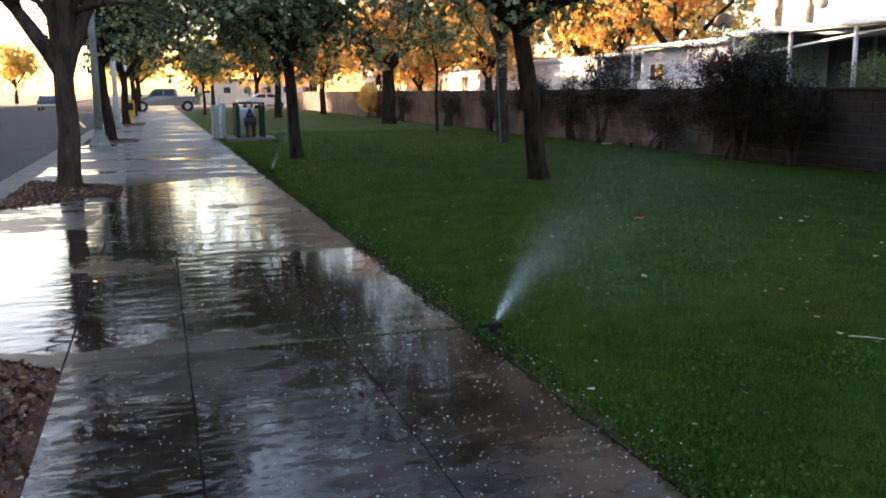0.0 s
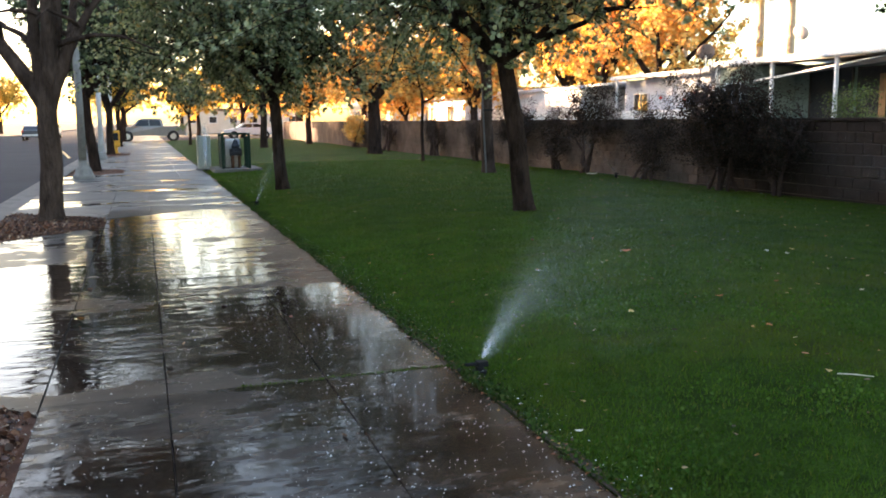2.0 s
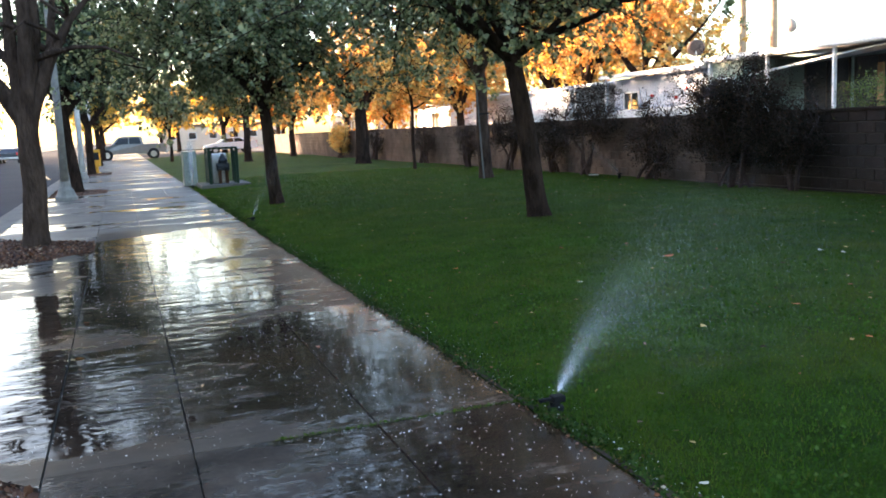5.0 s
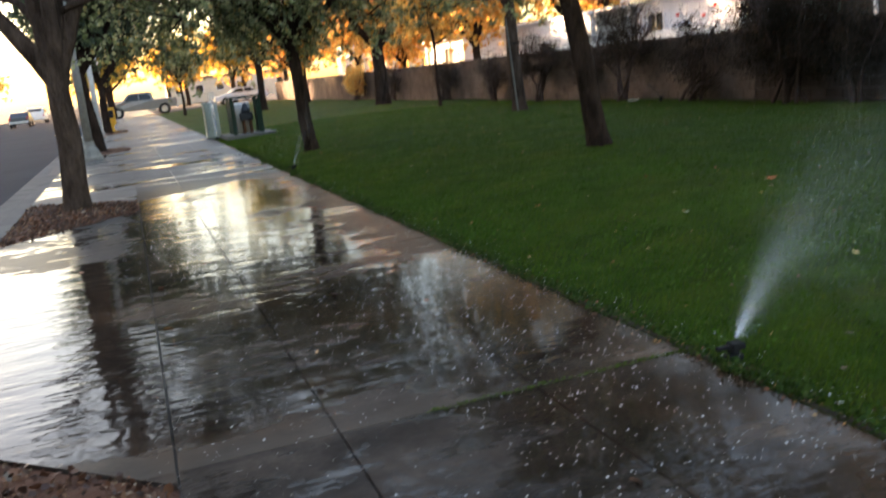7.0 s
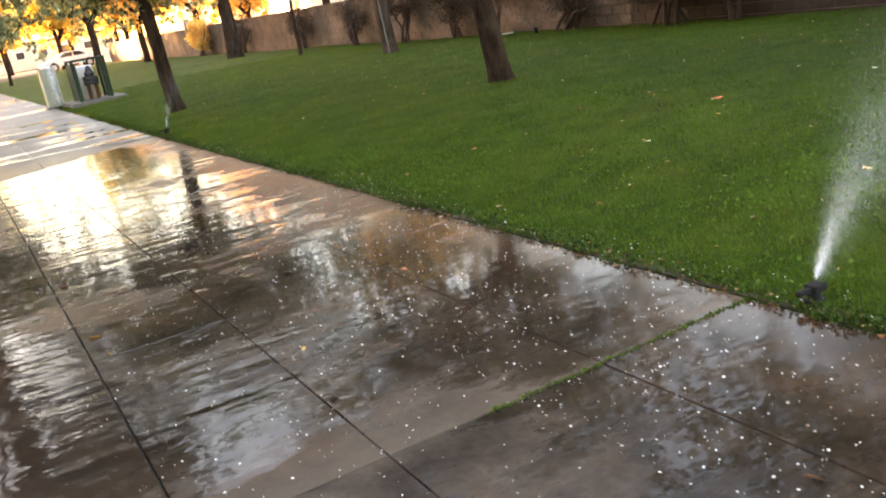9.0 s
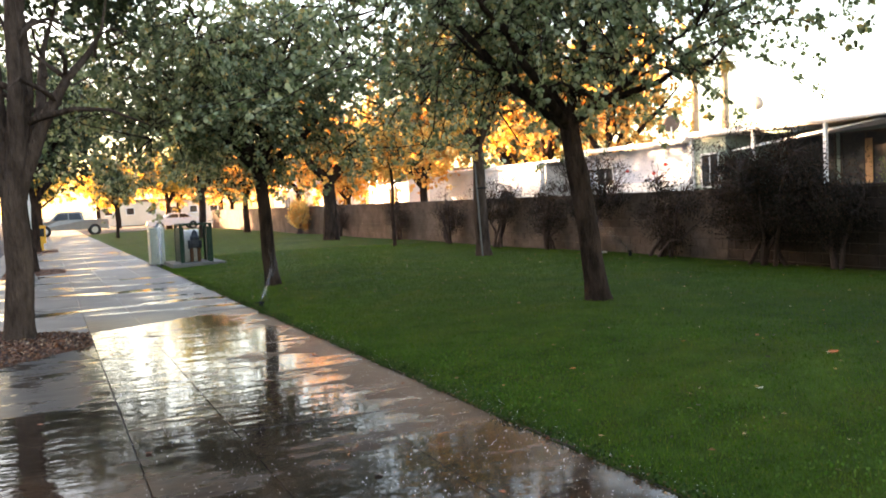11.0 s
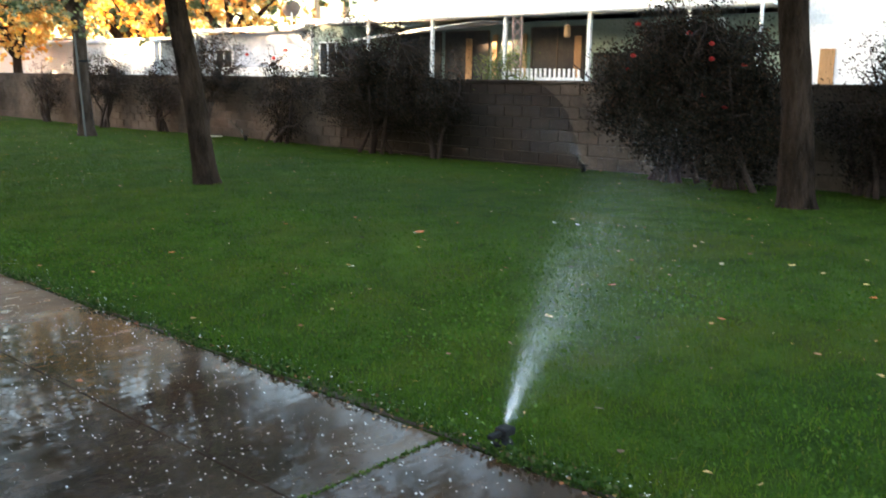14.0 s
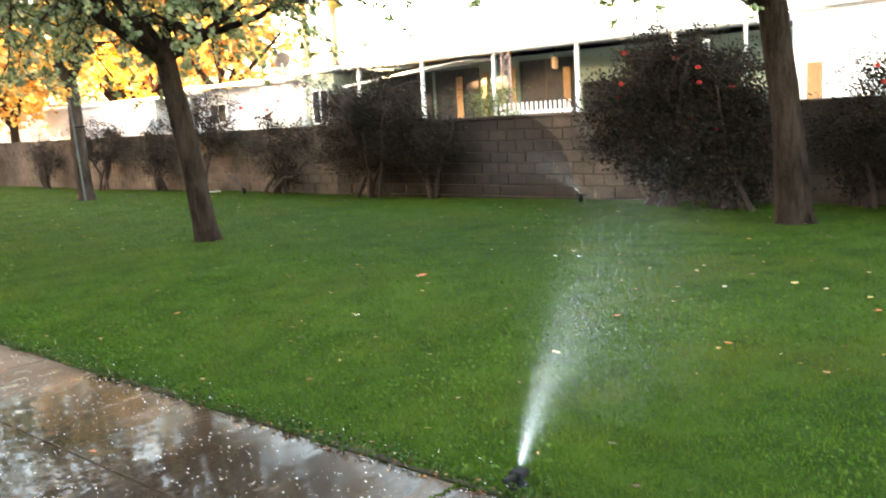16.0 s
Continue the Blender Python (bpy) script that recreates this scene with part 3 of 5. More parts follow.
def shrub(name, at, size, label, seed, stems=9, clumps=70, per=70, leaf=0.028, mat=None, group="", twigs=60, flowers=0, category="shrub"):
    """Arching stems from the ground, twigs that stick out, and small leaves in uneven clumps."""
    rng = np.random.default_rng(seed)
    if EDGE < at[0] < WALL_X:
        at = (at[0], at[1], float(lawn_z(at[0], at[1])))
    root = thing(name, pose(*at), label, category, group)
    sx, sy, h0, h1 = size
    store = ([], [])
    tips = []
    for k in range(stems):
        b = Vector((rng.normal() * 0.08, rng.normal() * 0.2, -0.03))
        e = Vector((rng.normal() * sx * 0.6, rng.normal() * sy * 0.6, rng.uniform(h0 + 0.3 * (h1 - h0), h1 * 0.95)))
        m = Vector((e.x * 0.25, e.y * 0.25, e.z * 0.55))
        pts = [b * (1 - f) ** 2 + m * 2 * f * (1 - f) + e * f * f + Vector(rng.normal(size=3)) * 0.03 for f in (0, 0.2, 0.4, 0.6, 0.8, 1)]
        add_tube(store, pts, [0.045, 0.04, 0.032, 0.024, 0.016, 0.008], 6)
        tips += pts[2:]
    tip = np.array([list(p) for p in tips])
    pts, ends = [], []
    zc, zr = (h0 + h1) / 2, (h1 - h0) / 2
    for k in range(clumps + twigs):
        d = rng.normal(size=3)
        d /= np.linalg.norm(d)
        f = rng.random() ** 0.45 * (1.0 if k < clumps else 1.18)
        p = np.array([d[0] * sx, d[1] * sy, zc + d[2] * zr]) * [f, f, 1] + [0, 0, (f - 1) * d[2] * zr]
        p *= 1 + 0.12 * np.clip(rng.normal(), -2, 1.5)
        p[2] = max(p[2], 0.1)
        a = Vector(tip[int(np.argmin(((tip - p) ** 2).sum(1)))])
        b = Vector(p)
        add_tube(store, [a, a.lerp(b, 0.5) + Vector(rng.normal(size=3)) * 0.06, b], [0.01, 0.007, 0.003], 3)
        if k < clumps:
            pts.append(p + rng.normal(size=(int(2.0 * per * rng.uniform(0.4, 1.6)), 3)) * [0.11, 0.14, 0.1])
        else:
            pts.append(np.linspace(np.array(a), p, 9) + rng.normal(size=(9, 3)) * 0.03)
            ends.append(b)
    v, q = leaves(rng, np.concatenate(pts), leaf)
    put("woody_frame", polys("woody_frame", [tuple(p) for p in store[0]], store[1]), M_TWIG, root)
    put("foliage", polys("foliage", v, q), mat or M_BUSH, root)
    for k in range(flowers):
        bm = bmesh.new()
        p = Vector((-abs(rng.normal()) * sx * 0.5 - 0.15, rng.uniform(-1, 1) * sy, rng.uniform(zc + 0.1, h1)))
        for j in range(3):
            lathe(bm, [(0.008, 0), (0.036 - 0.009 * j, 0.012 + 0.008 * j), (0.04 - 0.01 * j, 0.036 + 0.01 * j)], 7, p)
        part("flower", bm, M_RED, root, "red rose bloom")
    return root


# ---- ground, road, pavement ----
EDGE, KERB, WALL_X, WALL_TOP = 1.95, -1.98, 12.08, 1.5
STEP_Y, JOINT_Y = 0.945, 6.0


def sheet(name, x0, x1, y0, y1, z, mat, label, category, nx=1, ny=1, height=None):
    xs, ys = np.linspace(x0, x1, nx + 1), np.linspace(y0, y1, ny + 1)
    gx, gy = np.meshgrid(xs, ys)
    gz = np.full_like(gx, z) if height is None else height(gx, gy)
    v = np.stack([gx, gy, gz], -1).reshape(-1, 3)
    k = (np.arange(ny)[:, None] * (nx + 1) + np.arange(nx)[None]).reshape(-1, 1)
    q = k + np.array([0, 1, nx + 2, nx + 1])
    return tagged(put(name, polys(name, v, q), mat), label, category, kind="structure")


def lawn_z(x, y):
    """A low swell that rises from the pavement's edge towards the wall."""
    t = np.clip((np.asarray(x, float) - EDGE) / 3.0, 0, 1)
    return 0.12 * t * t * (3 - 2 * t) + 0.02 * np.sin(np.asarray(x) * 0.9) * np.sin(np.asarray(y) * 0.5) * t - 0.01 - 0.09 * np.clip((np.asarray(x, float) - 8.5) / 3.5, 0, 1)


sheet("ground", -2500, 2500, -2500, 2500, -0.3, M_EARTH, "dry earth that reaches the horizon", "ground", 8, 8)
sheet("road", -15.5, -2.64, -80, 900, -0.14, M_ASPH, "grey asphalt road beside the pavement", "road", 4, 40)
sheet("lawn", EDGE + 0.01, WALL_X + 0.1, -14, 78, 0, M_LAWN, "mown green lawn with scattered fallen leaves", "lawn", 60, 300, lawn_z)

# Kerb and gutter: one profile along the road.
prof = [(-2.69, -0.138), (-2.28, -0.15), (-2.25, -0.03), (-2.21, -0.004), (-1.98, 0.0), (-1.98, -0.3), (-2.69, -0.3)]
ys = np.linspace(-30, 300, 60)
kv = [(x, y, z) for y in ys for x, z in prof]
kf = [(a * 7 + b, a * 7 + (b + 1) % 7, (a + 1) * 7 + (b + 1) % 7, (a + 1) * 7 + b) for a in range(len(ys) - 1) for b in range(7)]
tagged(put("kerb", mesh_of("kerb", kv, kf), M_CONC), "weathered concrete kerb and gutter along the road", "kerb", kind="structure")

# Far kerb and verge on the other side of the road.
bm = boxed(-16.0, -15.5, -80, 900, -0.3, 0.0, 0.03)
tagged(part("far_kerb", bm, M_CONC), "concrete kerb on the far side of the road", "kerb", kind="structure")
sheet("far_verge", -60, -16.0, -80, 900, -0.02, M_EARTH, "dry verge across the road", "verge", 2, 4)

# Painted line on the road.
bm = boxed(-0.06, 0.06, -6, 6, -0.139, -0.133, m=pose(-3.8, 53, 0, 0, 0, 6))
tagged(part("lane_line", bm, M_YELLOW), "worn yellow painted line on the road", "road marking", kind="structure")

pavement = thing("pavement", pose(0, 0, 0), "wet concrete pavement scored into panels, strewn with white petals", "pavement", kind="structure")
put("bed", mesh_of("bed", [(KERB, -30, -0.022), (EDGE, -30, -0.022), (EDGE, 300, -0.022), (KERB, 300, -0.022)], [(0, 1, 2, 3)]), M_JOINT, pavement)
put("edge_face", mesh_of("edge_face", [(EDGE, -30, -0.03), (EDGE, 300, -0.03), (EDGE, 300, -0.3), (EDGE, -30, -0.3)], [(0, 1, 2, 3)]), M_DAMP, pavement)


def slab(w, l, name, gap=0.0019, cham=0.003):
    """A panel with eased edges, its origin at the centre of its top."""
    a, b = w / 2 - gap, l / 2 - gap
    v = [(sx * (a - cham), sy * (b - cham), 0) for sx, sy in ((-1, -1), (1, -1), (1, 1), (-1, 1))]
    v += [(sx * a, sy * b, -0.008) for sx, sy in ((-1, -1), (1, -1), (1, 1), (-1, 1))]
    v += [(x, y, -0.03) for x, y, _ in v[4:]]
    f = [(0, 1, 2, 3)]
    for o in (0, 4):
        f += [(o + 4 + k, o + 4 + (k + 1) % 4, o + (k + 1) % 4, o + k) for k in range(4)]
    return mesh_of(name, v, f)


COLS = [(-0.4, 0.26), (0.26, 1.165), (1.165, EDGE)]
ROW0, NEAR_ROWS = -8, 42
SPANS = [(JOINT_Y - 4 * STEP_Y * (k + 1), JOINT_Y - 4 * STEP_Y * k) for k in range(3)] + [(JOINT_Y + 2 * STEP_Y * k, JOINT_Y + 2 * STEP_Y * (k + 1)) for k in range(17)]
rng = np.random.default_rng(4)
DRY_FROM = JOINT_Y + STEP_Y * 12 - 0.1
# Tree wells: an inner side along the walkway, flaring towards the kerb.
WELLS = [(3.3, 5.86), (14.78, 15.85), (29.6, 31.6), (45.4, 47.4)]
slab_mesh = {}
for c, (a, b) in enumerate(COLS):
    for mat in (M_WET, M_DAMP):
        for l in (2, 4):
            me = slab(b - a, STEP_Y * l, "panel")
            me.materials.append(mat)
            slab_mesh[c, mat.name, l] = me
for y0, y1 in SPANS:
    y = (y0 + y1) / 2
    mat = M_WET if y < DRY_FROM else M_DAMP
    for c, (a, b) in enumerate(COLS):
        ob = put("panel", slab_mesh[c, mat.name, round((y1 - y0) / STEP_Y)], None, pavement)
        ob.location = ((a + b) / 2, y, rng.normal() * 0.0015)
        ob.rotation_euler = (rng.normal() * 0.0015, rng.normal() * 0.0015, 0)


def flare(y0, y1, x):
    """How far a tree well reaches along y at this x."""
    d = -0.4 - x
    return y0 - d, y1 + d


# The furnishing strip between the wells, in panels cut to the wells' flare.
edges = [-9.0]
for w in WELLS:
    edges += [w[0], w[1]]
edges.append(70.0)
for k in range(0, len(edges), 2):
    lo, hi = edges[k], edges[k + 1]
    n = max(2, round((hi - lo) / (2 * STEP_Y)))
    for j in range(n):
        f0, f1 = lo + (hi - lo) * j / n, lo + (hi - lo) * (j + 1) / n
        o0 = 1.58 if (j == 0 and k > 0) else 0.0
        o1 = -1.58 if (j == n - 1 and k + 2 < len(edges)) else 0.0
        g = 0.006
        ring = [(KERB + g, f0 + o0 + g), (-0.4 - g, f0 + g), (-0.4 - g, f1 - g), (KERB + g, f1 + o1 - g)]
        if ring[3][1] - ring[0][1] < 0.1:
            ring = [((KERB - 0.4) / 2, (f0 + f1) / 2 + 0.0), (-0.4 - g, f0 + g), (-0.4 - g, f1 - g), ((KERB - 0.4) / 2 - 0.01, (f0 + f1) / 2 + 0.01)]
        v = [(x, y, 0.0) for x, y in ring] + [(x, y, -0.03) for x, y in ring]
        put("strip_panel", mesh_of("strip_panel", v, [(0, 1, 2, 3)] + [(4 + i, 4 + (i + 1) % 4, (i + 1) % 4, i) for i in range(4)]), M_WET if f1 < 14.9 else M_DAMP, pavement)

# The far run of the walkway: panels too small to pick apart.
v, f = [], []
for k in range(NEAR_ROWS, NEAR_ROWS + 260):
    for a, b in COLS:
        y = JOINT_Y + STEP_Y * (k + ROW0)
        o = len(v)
        v += [(a + 0.006, y + 0.006, 0), (b - 0.006, y + 0.006, 0), (b - 0.006, y + STEP_Y - 0.006, 0), (a + 0.006, y + STEP_Y - 0.006, 0)]
        f.append((o, o + 1, o + 2, o + 3))
far_run = put("far_panels", mesh_of("far_panels", v, f), M_DAMP, pavement)
far_run["kind"] = "stuff"
put("far_strip", mesh_of("far_strip", [(KERB, 70.1, 0), (-0.41, 70.1, 0), (-0.41, 300, 0), (KERB, 300, 0)], [(0, 1, 2, 3)]), M_DAMP, pavement)

# Mulch in the wells: soil with bark chips.
for k, (y0, y1) in enumerate(WELLS):
    wr = np.random.default_rng(60 + k)
    well = thing("tree_well", pose(0, 0, 0), "flared tree well filled with dark bark mulch", "tree well", "tree wells along the kerb", "structure")
    nx, ny = 14, 26
    vs = []
    for j in range(ny + 1):
        for i in range(nx + 1):
            x = KERB + (-0.405 - KERB) * i / nx
            lo, hi = flare(y0, y1, x)
            y = lo + (hi - lo) * j / ny
            edge = min(i, nx - i, j, ny - j)
            vs.append((x, y, -0.02 + (0.014 * min(edge, 2)) + wr.normal() * 0.008 * (edge > 0)))
    fs = [(j * (nx + 1) + i, j * (nx + 1) + i + 1, (j + 1) * (nx + 1) + i + 1, (j + 1) * (nx + 1) + i) for j in range(ny) for i in range(nx)]
    put("soil", mesh_of("soil", vs, fs), M_SOIL, well)
    n = 5200 if k < 2 else 700
    px = wr.uniform(KERB + 0.03, -0.43, n)
    lo, hi = flare(y0, y1, px)
    pc = np.stack([px, lo + 0.04 + (hi - lo - 0.08) * wr.random(n), wr.uniform(0.0, 0.03, n)], -1)
    cv, cq = leaves(wr, pc, 0.032, 0.6)
    cv[:, 2] = np.clip(cv[:, 2], -0.01, 0.045)
    chips = put("bark_chips", polys("bark_chips", cv, cq), M_MULCH, well)
    chips["kind"] = "stuff"

# ---- the block wall ----
wall = thing("wall_east", pose(0, 0, 0), "brown slump-block garden wall along the lawn", "wall", kind="structure")
part("core", boxed(WALL_X + 0.012, WALL_X + 0.19, -14, 80, -0.25, WALL_TOP - 0.05), M_MORTAR, wall)
BL, BH = 0.4, 0.2
br = np.random.default_rng(9)


def block_mesh(l, h, name, d=0.006):
    a, b, c = l / 2 - 0.006, h / 2 - 0.006, 0.012
    v = [(0.012, sy * a, sz * b) for sy, sz in ((-1, -1), (1, -1), (1, 1), (-1, 1))]
    v += [(-d + 0.006, sy * (a - 0.002), sz * (b - 0.002)) for sy, sz in ((-1, -1), (1, -1), (1, 1), (-1, 1))]
    v += [(-d, sy * (a - c), sz * (b - c)) for sy, sz in ((-1, -1), (1, -1), (1, 1), (-1, 1))]
    f = [(8, 11, 10, 9)]
    for o in (0, 4):
        f += [(o + k, o + 4 + k, o + 4 + (k + 1) % 4, o + (k + 1) % 4) for k in range(4)]
    return v, f


bv, bf = block_mesh(BL, BH, "block")
block_me = mesh_of("block", bv, bf)
block_me.materials.append(M_BLOCK)
rest_v, rest_f = [], []
for row in range(8):
    z = WALL_TOP - 0.05 - BH * (row + 0.5)
    y = -14.0 + (0.2 if row % 2 else 0.0)
    while y < 80:
        off = br.normal() * 0.002
        if 7.0 < y < 21.0 and row < 7:
            ob = put("block", block_me, None, wall)
            ob.location = (WALL_X + off, y + BL / 2, z)
        else:
            o = len(rest_v)
            rest_v += [(p[0] + WALL_X + off, p[1] + y + BL / 2, p[2] + z) for p in bv]
            rest_f += [tuple(i + o for i in q) for q in bf]
        y += BL
rest = put("far_blocks", mesh_of("far_blocks", rest_v, rest_f), M_BLOCK, wall)
rest["kind"] = "stuff"
for k in range(47):
    part("cap", boxed(WALL_X - 0.03, WALL_X + 0.22, -14 + 2 * k + 0.004, -12 + 2 * k - 0.004, WALL_TOP - 0.05, WALL_TOP, 0.01), M_BLOCK, wall)

# Shallow water left on the pavement.
def puddle(cx, cy, rx, ry, seed, ripples=3, most=EDGE - 0.02, level=0.0045):
    pr = np.random.default_rng(seed)
    n = 72
    ph = pr.uniform(0, 6.28, (2, 5))
    vs = [(cx, cy, level)]
    for k in range(n):
        u = 2 * math.pi * k / n
        r = 1 + sum(0.1 / (j + 1) ** 0.4 * math.sin((j + ripples) * u + ph[0, j]) for j in range(5)) + pr.normal() * 0.03
        c, s = math.cos(u), math.sin(u)
        sq = 1 / max(abs(c), abs(s)) ** 0.6
        vs.append((cx + rx * r * c * sq, cy + ry * r * s * sq, level))
    fs = [(0, 1 + k, 1 + (k + 1) % n) for k in range(n)]
    vs = [(min(max(x, KERB + 0.05), most), y, z) for x, y, z in vs]
    tagged(put("puddle", mesh_of("puddle", vs, fs), M_PUDDLE), "shallow clear puddle on the wet pavement", "puddle", "puddles on the pavement")


pq = np.random.default_rng(77)
for k in range(5):
    puddle(pq.uniform(0.7, 1.5), pq.uniform(19.0, 27.0), pq.uniform(0.25, 0.5), pq.uniform(0.08, 0.22), 840 + k, 4)

# Unseen sun blocker added across the road; its stepped heights shape the lawn's shade.
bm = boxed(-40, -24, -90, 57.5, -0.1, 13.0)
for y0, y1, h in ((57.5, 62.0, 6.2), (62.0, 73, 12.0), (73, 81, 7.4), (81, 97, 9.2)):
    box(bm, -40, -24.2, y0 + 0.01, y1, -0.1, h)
tagged(part("sun_blocker_across_road", bm, M_CREAM), "unseen stepped block across the road, added for its shade", "building", kind="structure")

# ---- homes behind the wall ----
sheet("yard", WALL_X + 0.19, 80, -14, 140, 0.02, M_CONC, "pale concrete yard behind the wall", "yard", 2, 4)


def window(parent, x, y0, y1, z0, z1, frame_mat=None, depth=0.05, pane_mat=None):
    fr = bmesh.new()
    w = 0.05
    box(fr, x - depth, x + 0.02, y0, y1, z0, z0 + w)
    box(fr, x - depth, x + 0.02, y0, y1, z1 - w, z1)
    box(fr, x - depth, x + 0.02, y0, y0 + w, z0 + w, z1 - w)
    box(fr, x - depth, x + 0.02, y1 - w, y1, z0 + w, z1 - w)
    box(fr, x - depth + 0.01, x + 0.02, (y0 + y1) / 2 - 0.02, (y0 + y1) / 2 + 0.02, z0 + w, z1 - w)
    win = part("window", fr, frame_mat or M_WHITE, parent, "framed window")
    part("pane", boxed(x - 0.012, x - 0.004, y0 + w, y1 - w, z0 + w, z1 - w), pane_mat or M_GLASSDARK, win, "dark window pane")
    return win


def siding_board(x, y0, y1, pitch):
    """One lapped board, leaning out at its lower edge."""
    v = [(x - 0.018, y0, 0), (x - 0.018, y1, 0), (x, y1, pitch), (x, y0, pitch), (x, y0, 0), (x, y1, 0)]
    return mesh_of("board", v, [(0, 3, 2, 1), (0, 1, 5, 4), (0, 4, 3), (1, 2, 5)])


def home(name, label, x, y0, y1, wall_mat, eave=2.85, deep=5.0, porch=0.0, posts=(), windows=(), doors=(), roof_rise=0.25, fascia=0.16, dim_porch=False):
    h = thing(name, pose(0, 0, 0), label, "mobile home")
    body = part("wall", boxed(x, x + deep, y0, y1, 0.02, eave), wall_mat, h)
    n = int((eave - 0.15) / 0.2)
    board = siding_board(x - 0.004, y0, y1, (eave - 0.15) / n)
    board.materials.append(wall_mat)
    for k in range(n):
        put("board", board, None, body).location = (0, 0, 0.1 + (eave - 0.15) * k / n)
    rf = bmesh.new()
    o = 0.12
    xs = (x - porch - o, x + deep / 2, x + deep + o)
    zs = (eave, eave + roof_rise, eave)
    vs = [[rf.verts.new((a, yy, b + t)) for a, b in zip(xs, zs)] for yy in (y0 - o, y1 + o) for t in (0.0, fascia)]
    for lo, hi in ((0, 2), (1, 3)):
        for k in range(2):
            q = (vs[lo][k], vs[lo][k + 1], vs[hi][k + 1], vs[hi][k])
            rf.faces.new(q if lo == 1 else q[::-1])
    rf.faces.new((vs[0][0], vs[2][0], vs[3][0], vs[1][0]))
    rf.faces.new((vs[0][2], vs[1][2], vs[3][2], vs[2][2]))
    for a, b in ((0, 1), (2, 3)):
        for k in range(2):
            rf.faces.new((vs[a][k], vs[a][k + 1], vs[b][k + 1], vs[b][k]))
    bmesh.ops.recalc_face_normals(rf, faces=rf.faces)
    roof = part("roof", rf, M_ROOF, h, "white metal roof with a deep fascia")
    gut = boxed(x - porch - o - 0.09, x - porch - o - 0.004, y0 - o, y1 + o, eave + 0.03, eave + 0.12, 0.012)
    part("gutter", gut, M_WHITE, roof)
    for y in posts:
        part("post", boxed(x - porch - 0.05, x - porch + 0.05, y - 0.05, y + 0.05, 0.02, eave, 0.008), M_WHITE, h, "white square porch post")
    # A dim porch has its shade in the colour: dark frames, matte dark panes.
    for a, b, c, d in windows:
        window(h, x - 0.03, a, b, c, d, M_WOODDARK if dim_porch else None, pane_mat=M_PORCHSHADE if dim_porch else None)
    for a, b, m in doors:
        d = part("door", boxed(x - 0.06, x - 0.028, a, b, 0.3, 2.35, 0.006), m, h)
        part("door_handle", boxed(x - 0.1, x - 0.06, a + 0.06, a + 0.12, 1.25, 1.3, 0.008), M_CHROME, d)
    if porch:
        part("porch_floor", boxed(x - porch - 0.1, x - 0.03, y0, y1, 0.02, 0.3), M_CONC, h)
    return h


green_home = home("mobile_home", "sage-green sided home with a white porch roof on posts", 22.4, 12.2, 29.0, M_SAGE, eave=3.32, porch=2.1,
                  posts=(14.25, 17.15, 20.04, 22.93, 25.85, 28.85), windows=((24.4, 26.4, 1.2, 3.1), (22.3, 24.2, 1.2, 3.1), (18.6, 20.6, 1.2, 3.15), (14.2, 16.6, 1.2, 3.1)),
                  doors=((21.0, 21.9, M_PORCHSHADE), (16.9, 18.3, M_PORCHSHADE)), roof_rise=0.3, fascia=0.2, dim_porch=True)
for y0, y1 in ((20.75, 20.98), (21.92, 22.1)):
    part("door_post", boxed(22.28, 22.34, y0, y1, 0.3, 2.95, 0.01), M_WOODTRIM, green_home, "tan wooden door post")
for y0, y1 in ((22.98, 23.25), (18.7, 18.95)):
    part("curtain", boxed(22.3, 22.315, y0, y1, 1.4, 2.85, 0.004), M_WOODTRIM, green_home, "amber curtain behind glass")
# A closed-in bay at the porch's end, and a sloping awning under the porch roof.
part("porch_bay", boxed(20.36, 22.36, 27.2, 28.78, 0.3, 3.3), M_SAGE, green_home, "sage-sided bay at the porch's end")
window(green_home, 20.34, 27.5, 28.4, 1.55, 2.75)
bm = bmesh.new()
v8 = [bm.verts.new(p) for p in ((20.5, 21.2, 3.24), (20.5, 27.1, 2.72), (22.3, 27.1, 3.0), (22.3, 21.2, 3.3), (20.5, 21.2, 3.28), (20.5, 27.1, 2.8), (22.3, 27.1, 3.06), (22.3, 21.2, 3.33))]
for q in ((0, 1, 2, 3), (7, 6, 5, 4), (0, 4, 5, 1), (1, 5, 6, 2), (2, 6, 7, 3), (3, 7, 4, 0)):
    bm.faces.new([v8[i] for i in q])
bmesh.ops.recalc_face_normals(bm, faces=bm.faces)
part("awning", bm, M_ROOF, green_home, "sloping white awning under the porch roof")
for y in np.arange(17.3, 19.9, 0.16):
    part("picket", boxed(20.12, 20.15, y, y + 0.065, 1.2, 1.84, 0.004), M_WHITE, green_home, "white porch picket")
part("picket_rail", boxed(20.153, 20.18, 17.22, 19.98, 1.52, 1.6), M_WHITE, green_home)
part("rail_wall", boxed(20.153, 20.2, 17.22, 19.98, 0.3, 1.46), M_WHITE, green_home)
# A lattice post, hanging lanterns and a mast at the porch.
bm = boxed(20.2, 20.24, 19.36, 19.4, 0.3, 3.32)
box(bm, 20.2, 20.24, 19.68, 19.72, 0.3, 3.32)
for k in range(10):
    for s in (-1, 1):
        z = 0.4 + 0.29 * k
        box(bm, -0.008, 0.008, -0.2, 0.2, -0.014, 0.014, 0.0, pose(20.22 + 0.01 * s, 19.54, z + 0.14, 45 * s, 0, 0))
part("lattice_post", bm, M_TWOTONE, green_home, "weathered pinkish lattice porch post")
chime = thing("wind_chime", pose(20.7, 18.15, 2.72), "small orange lantern that hangs under a porch roof", "lantern")
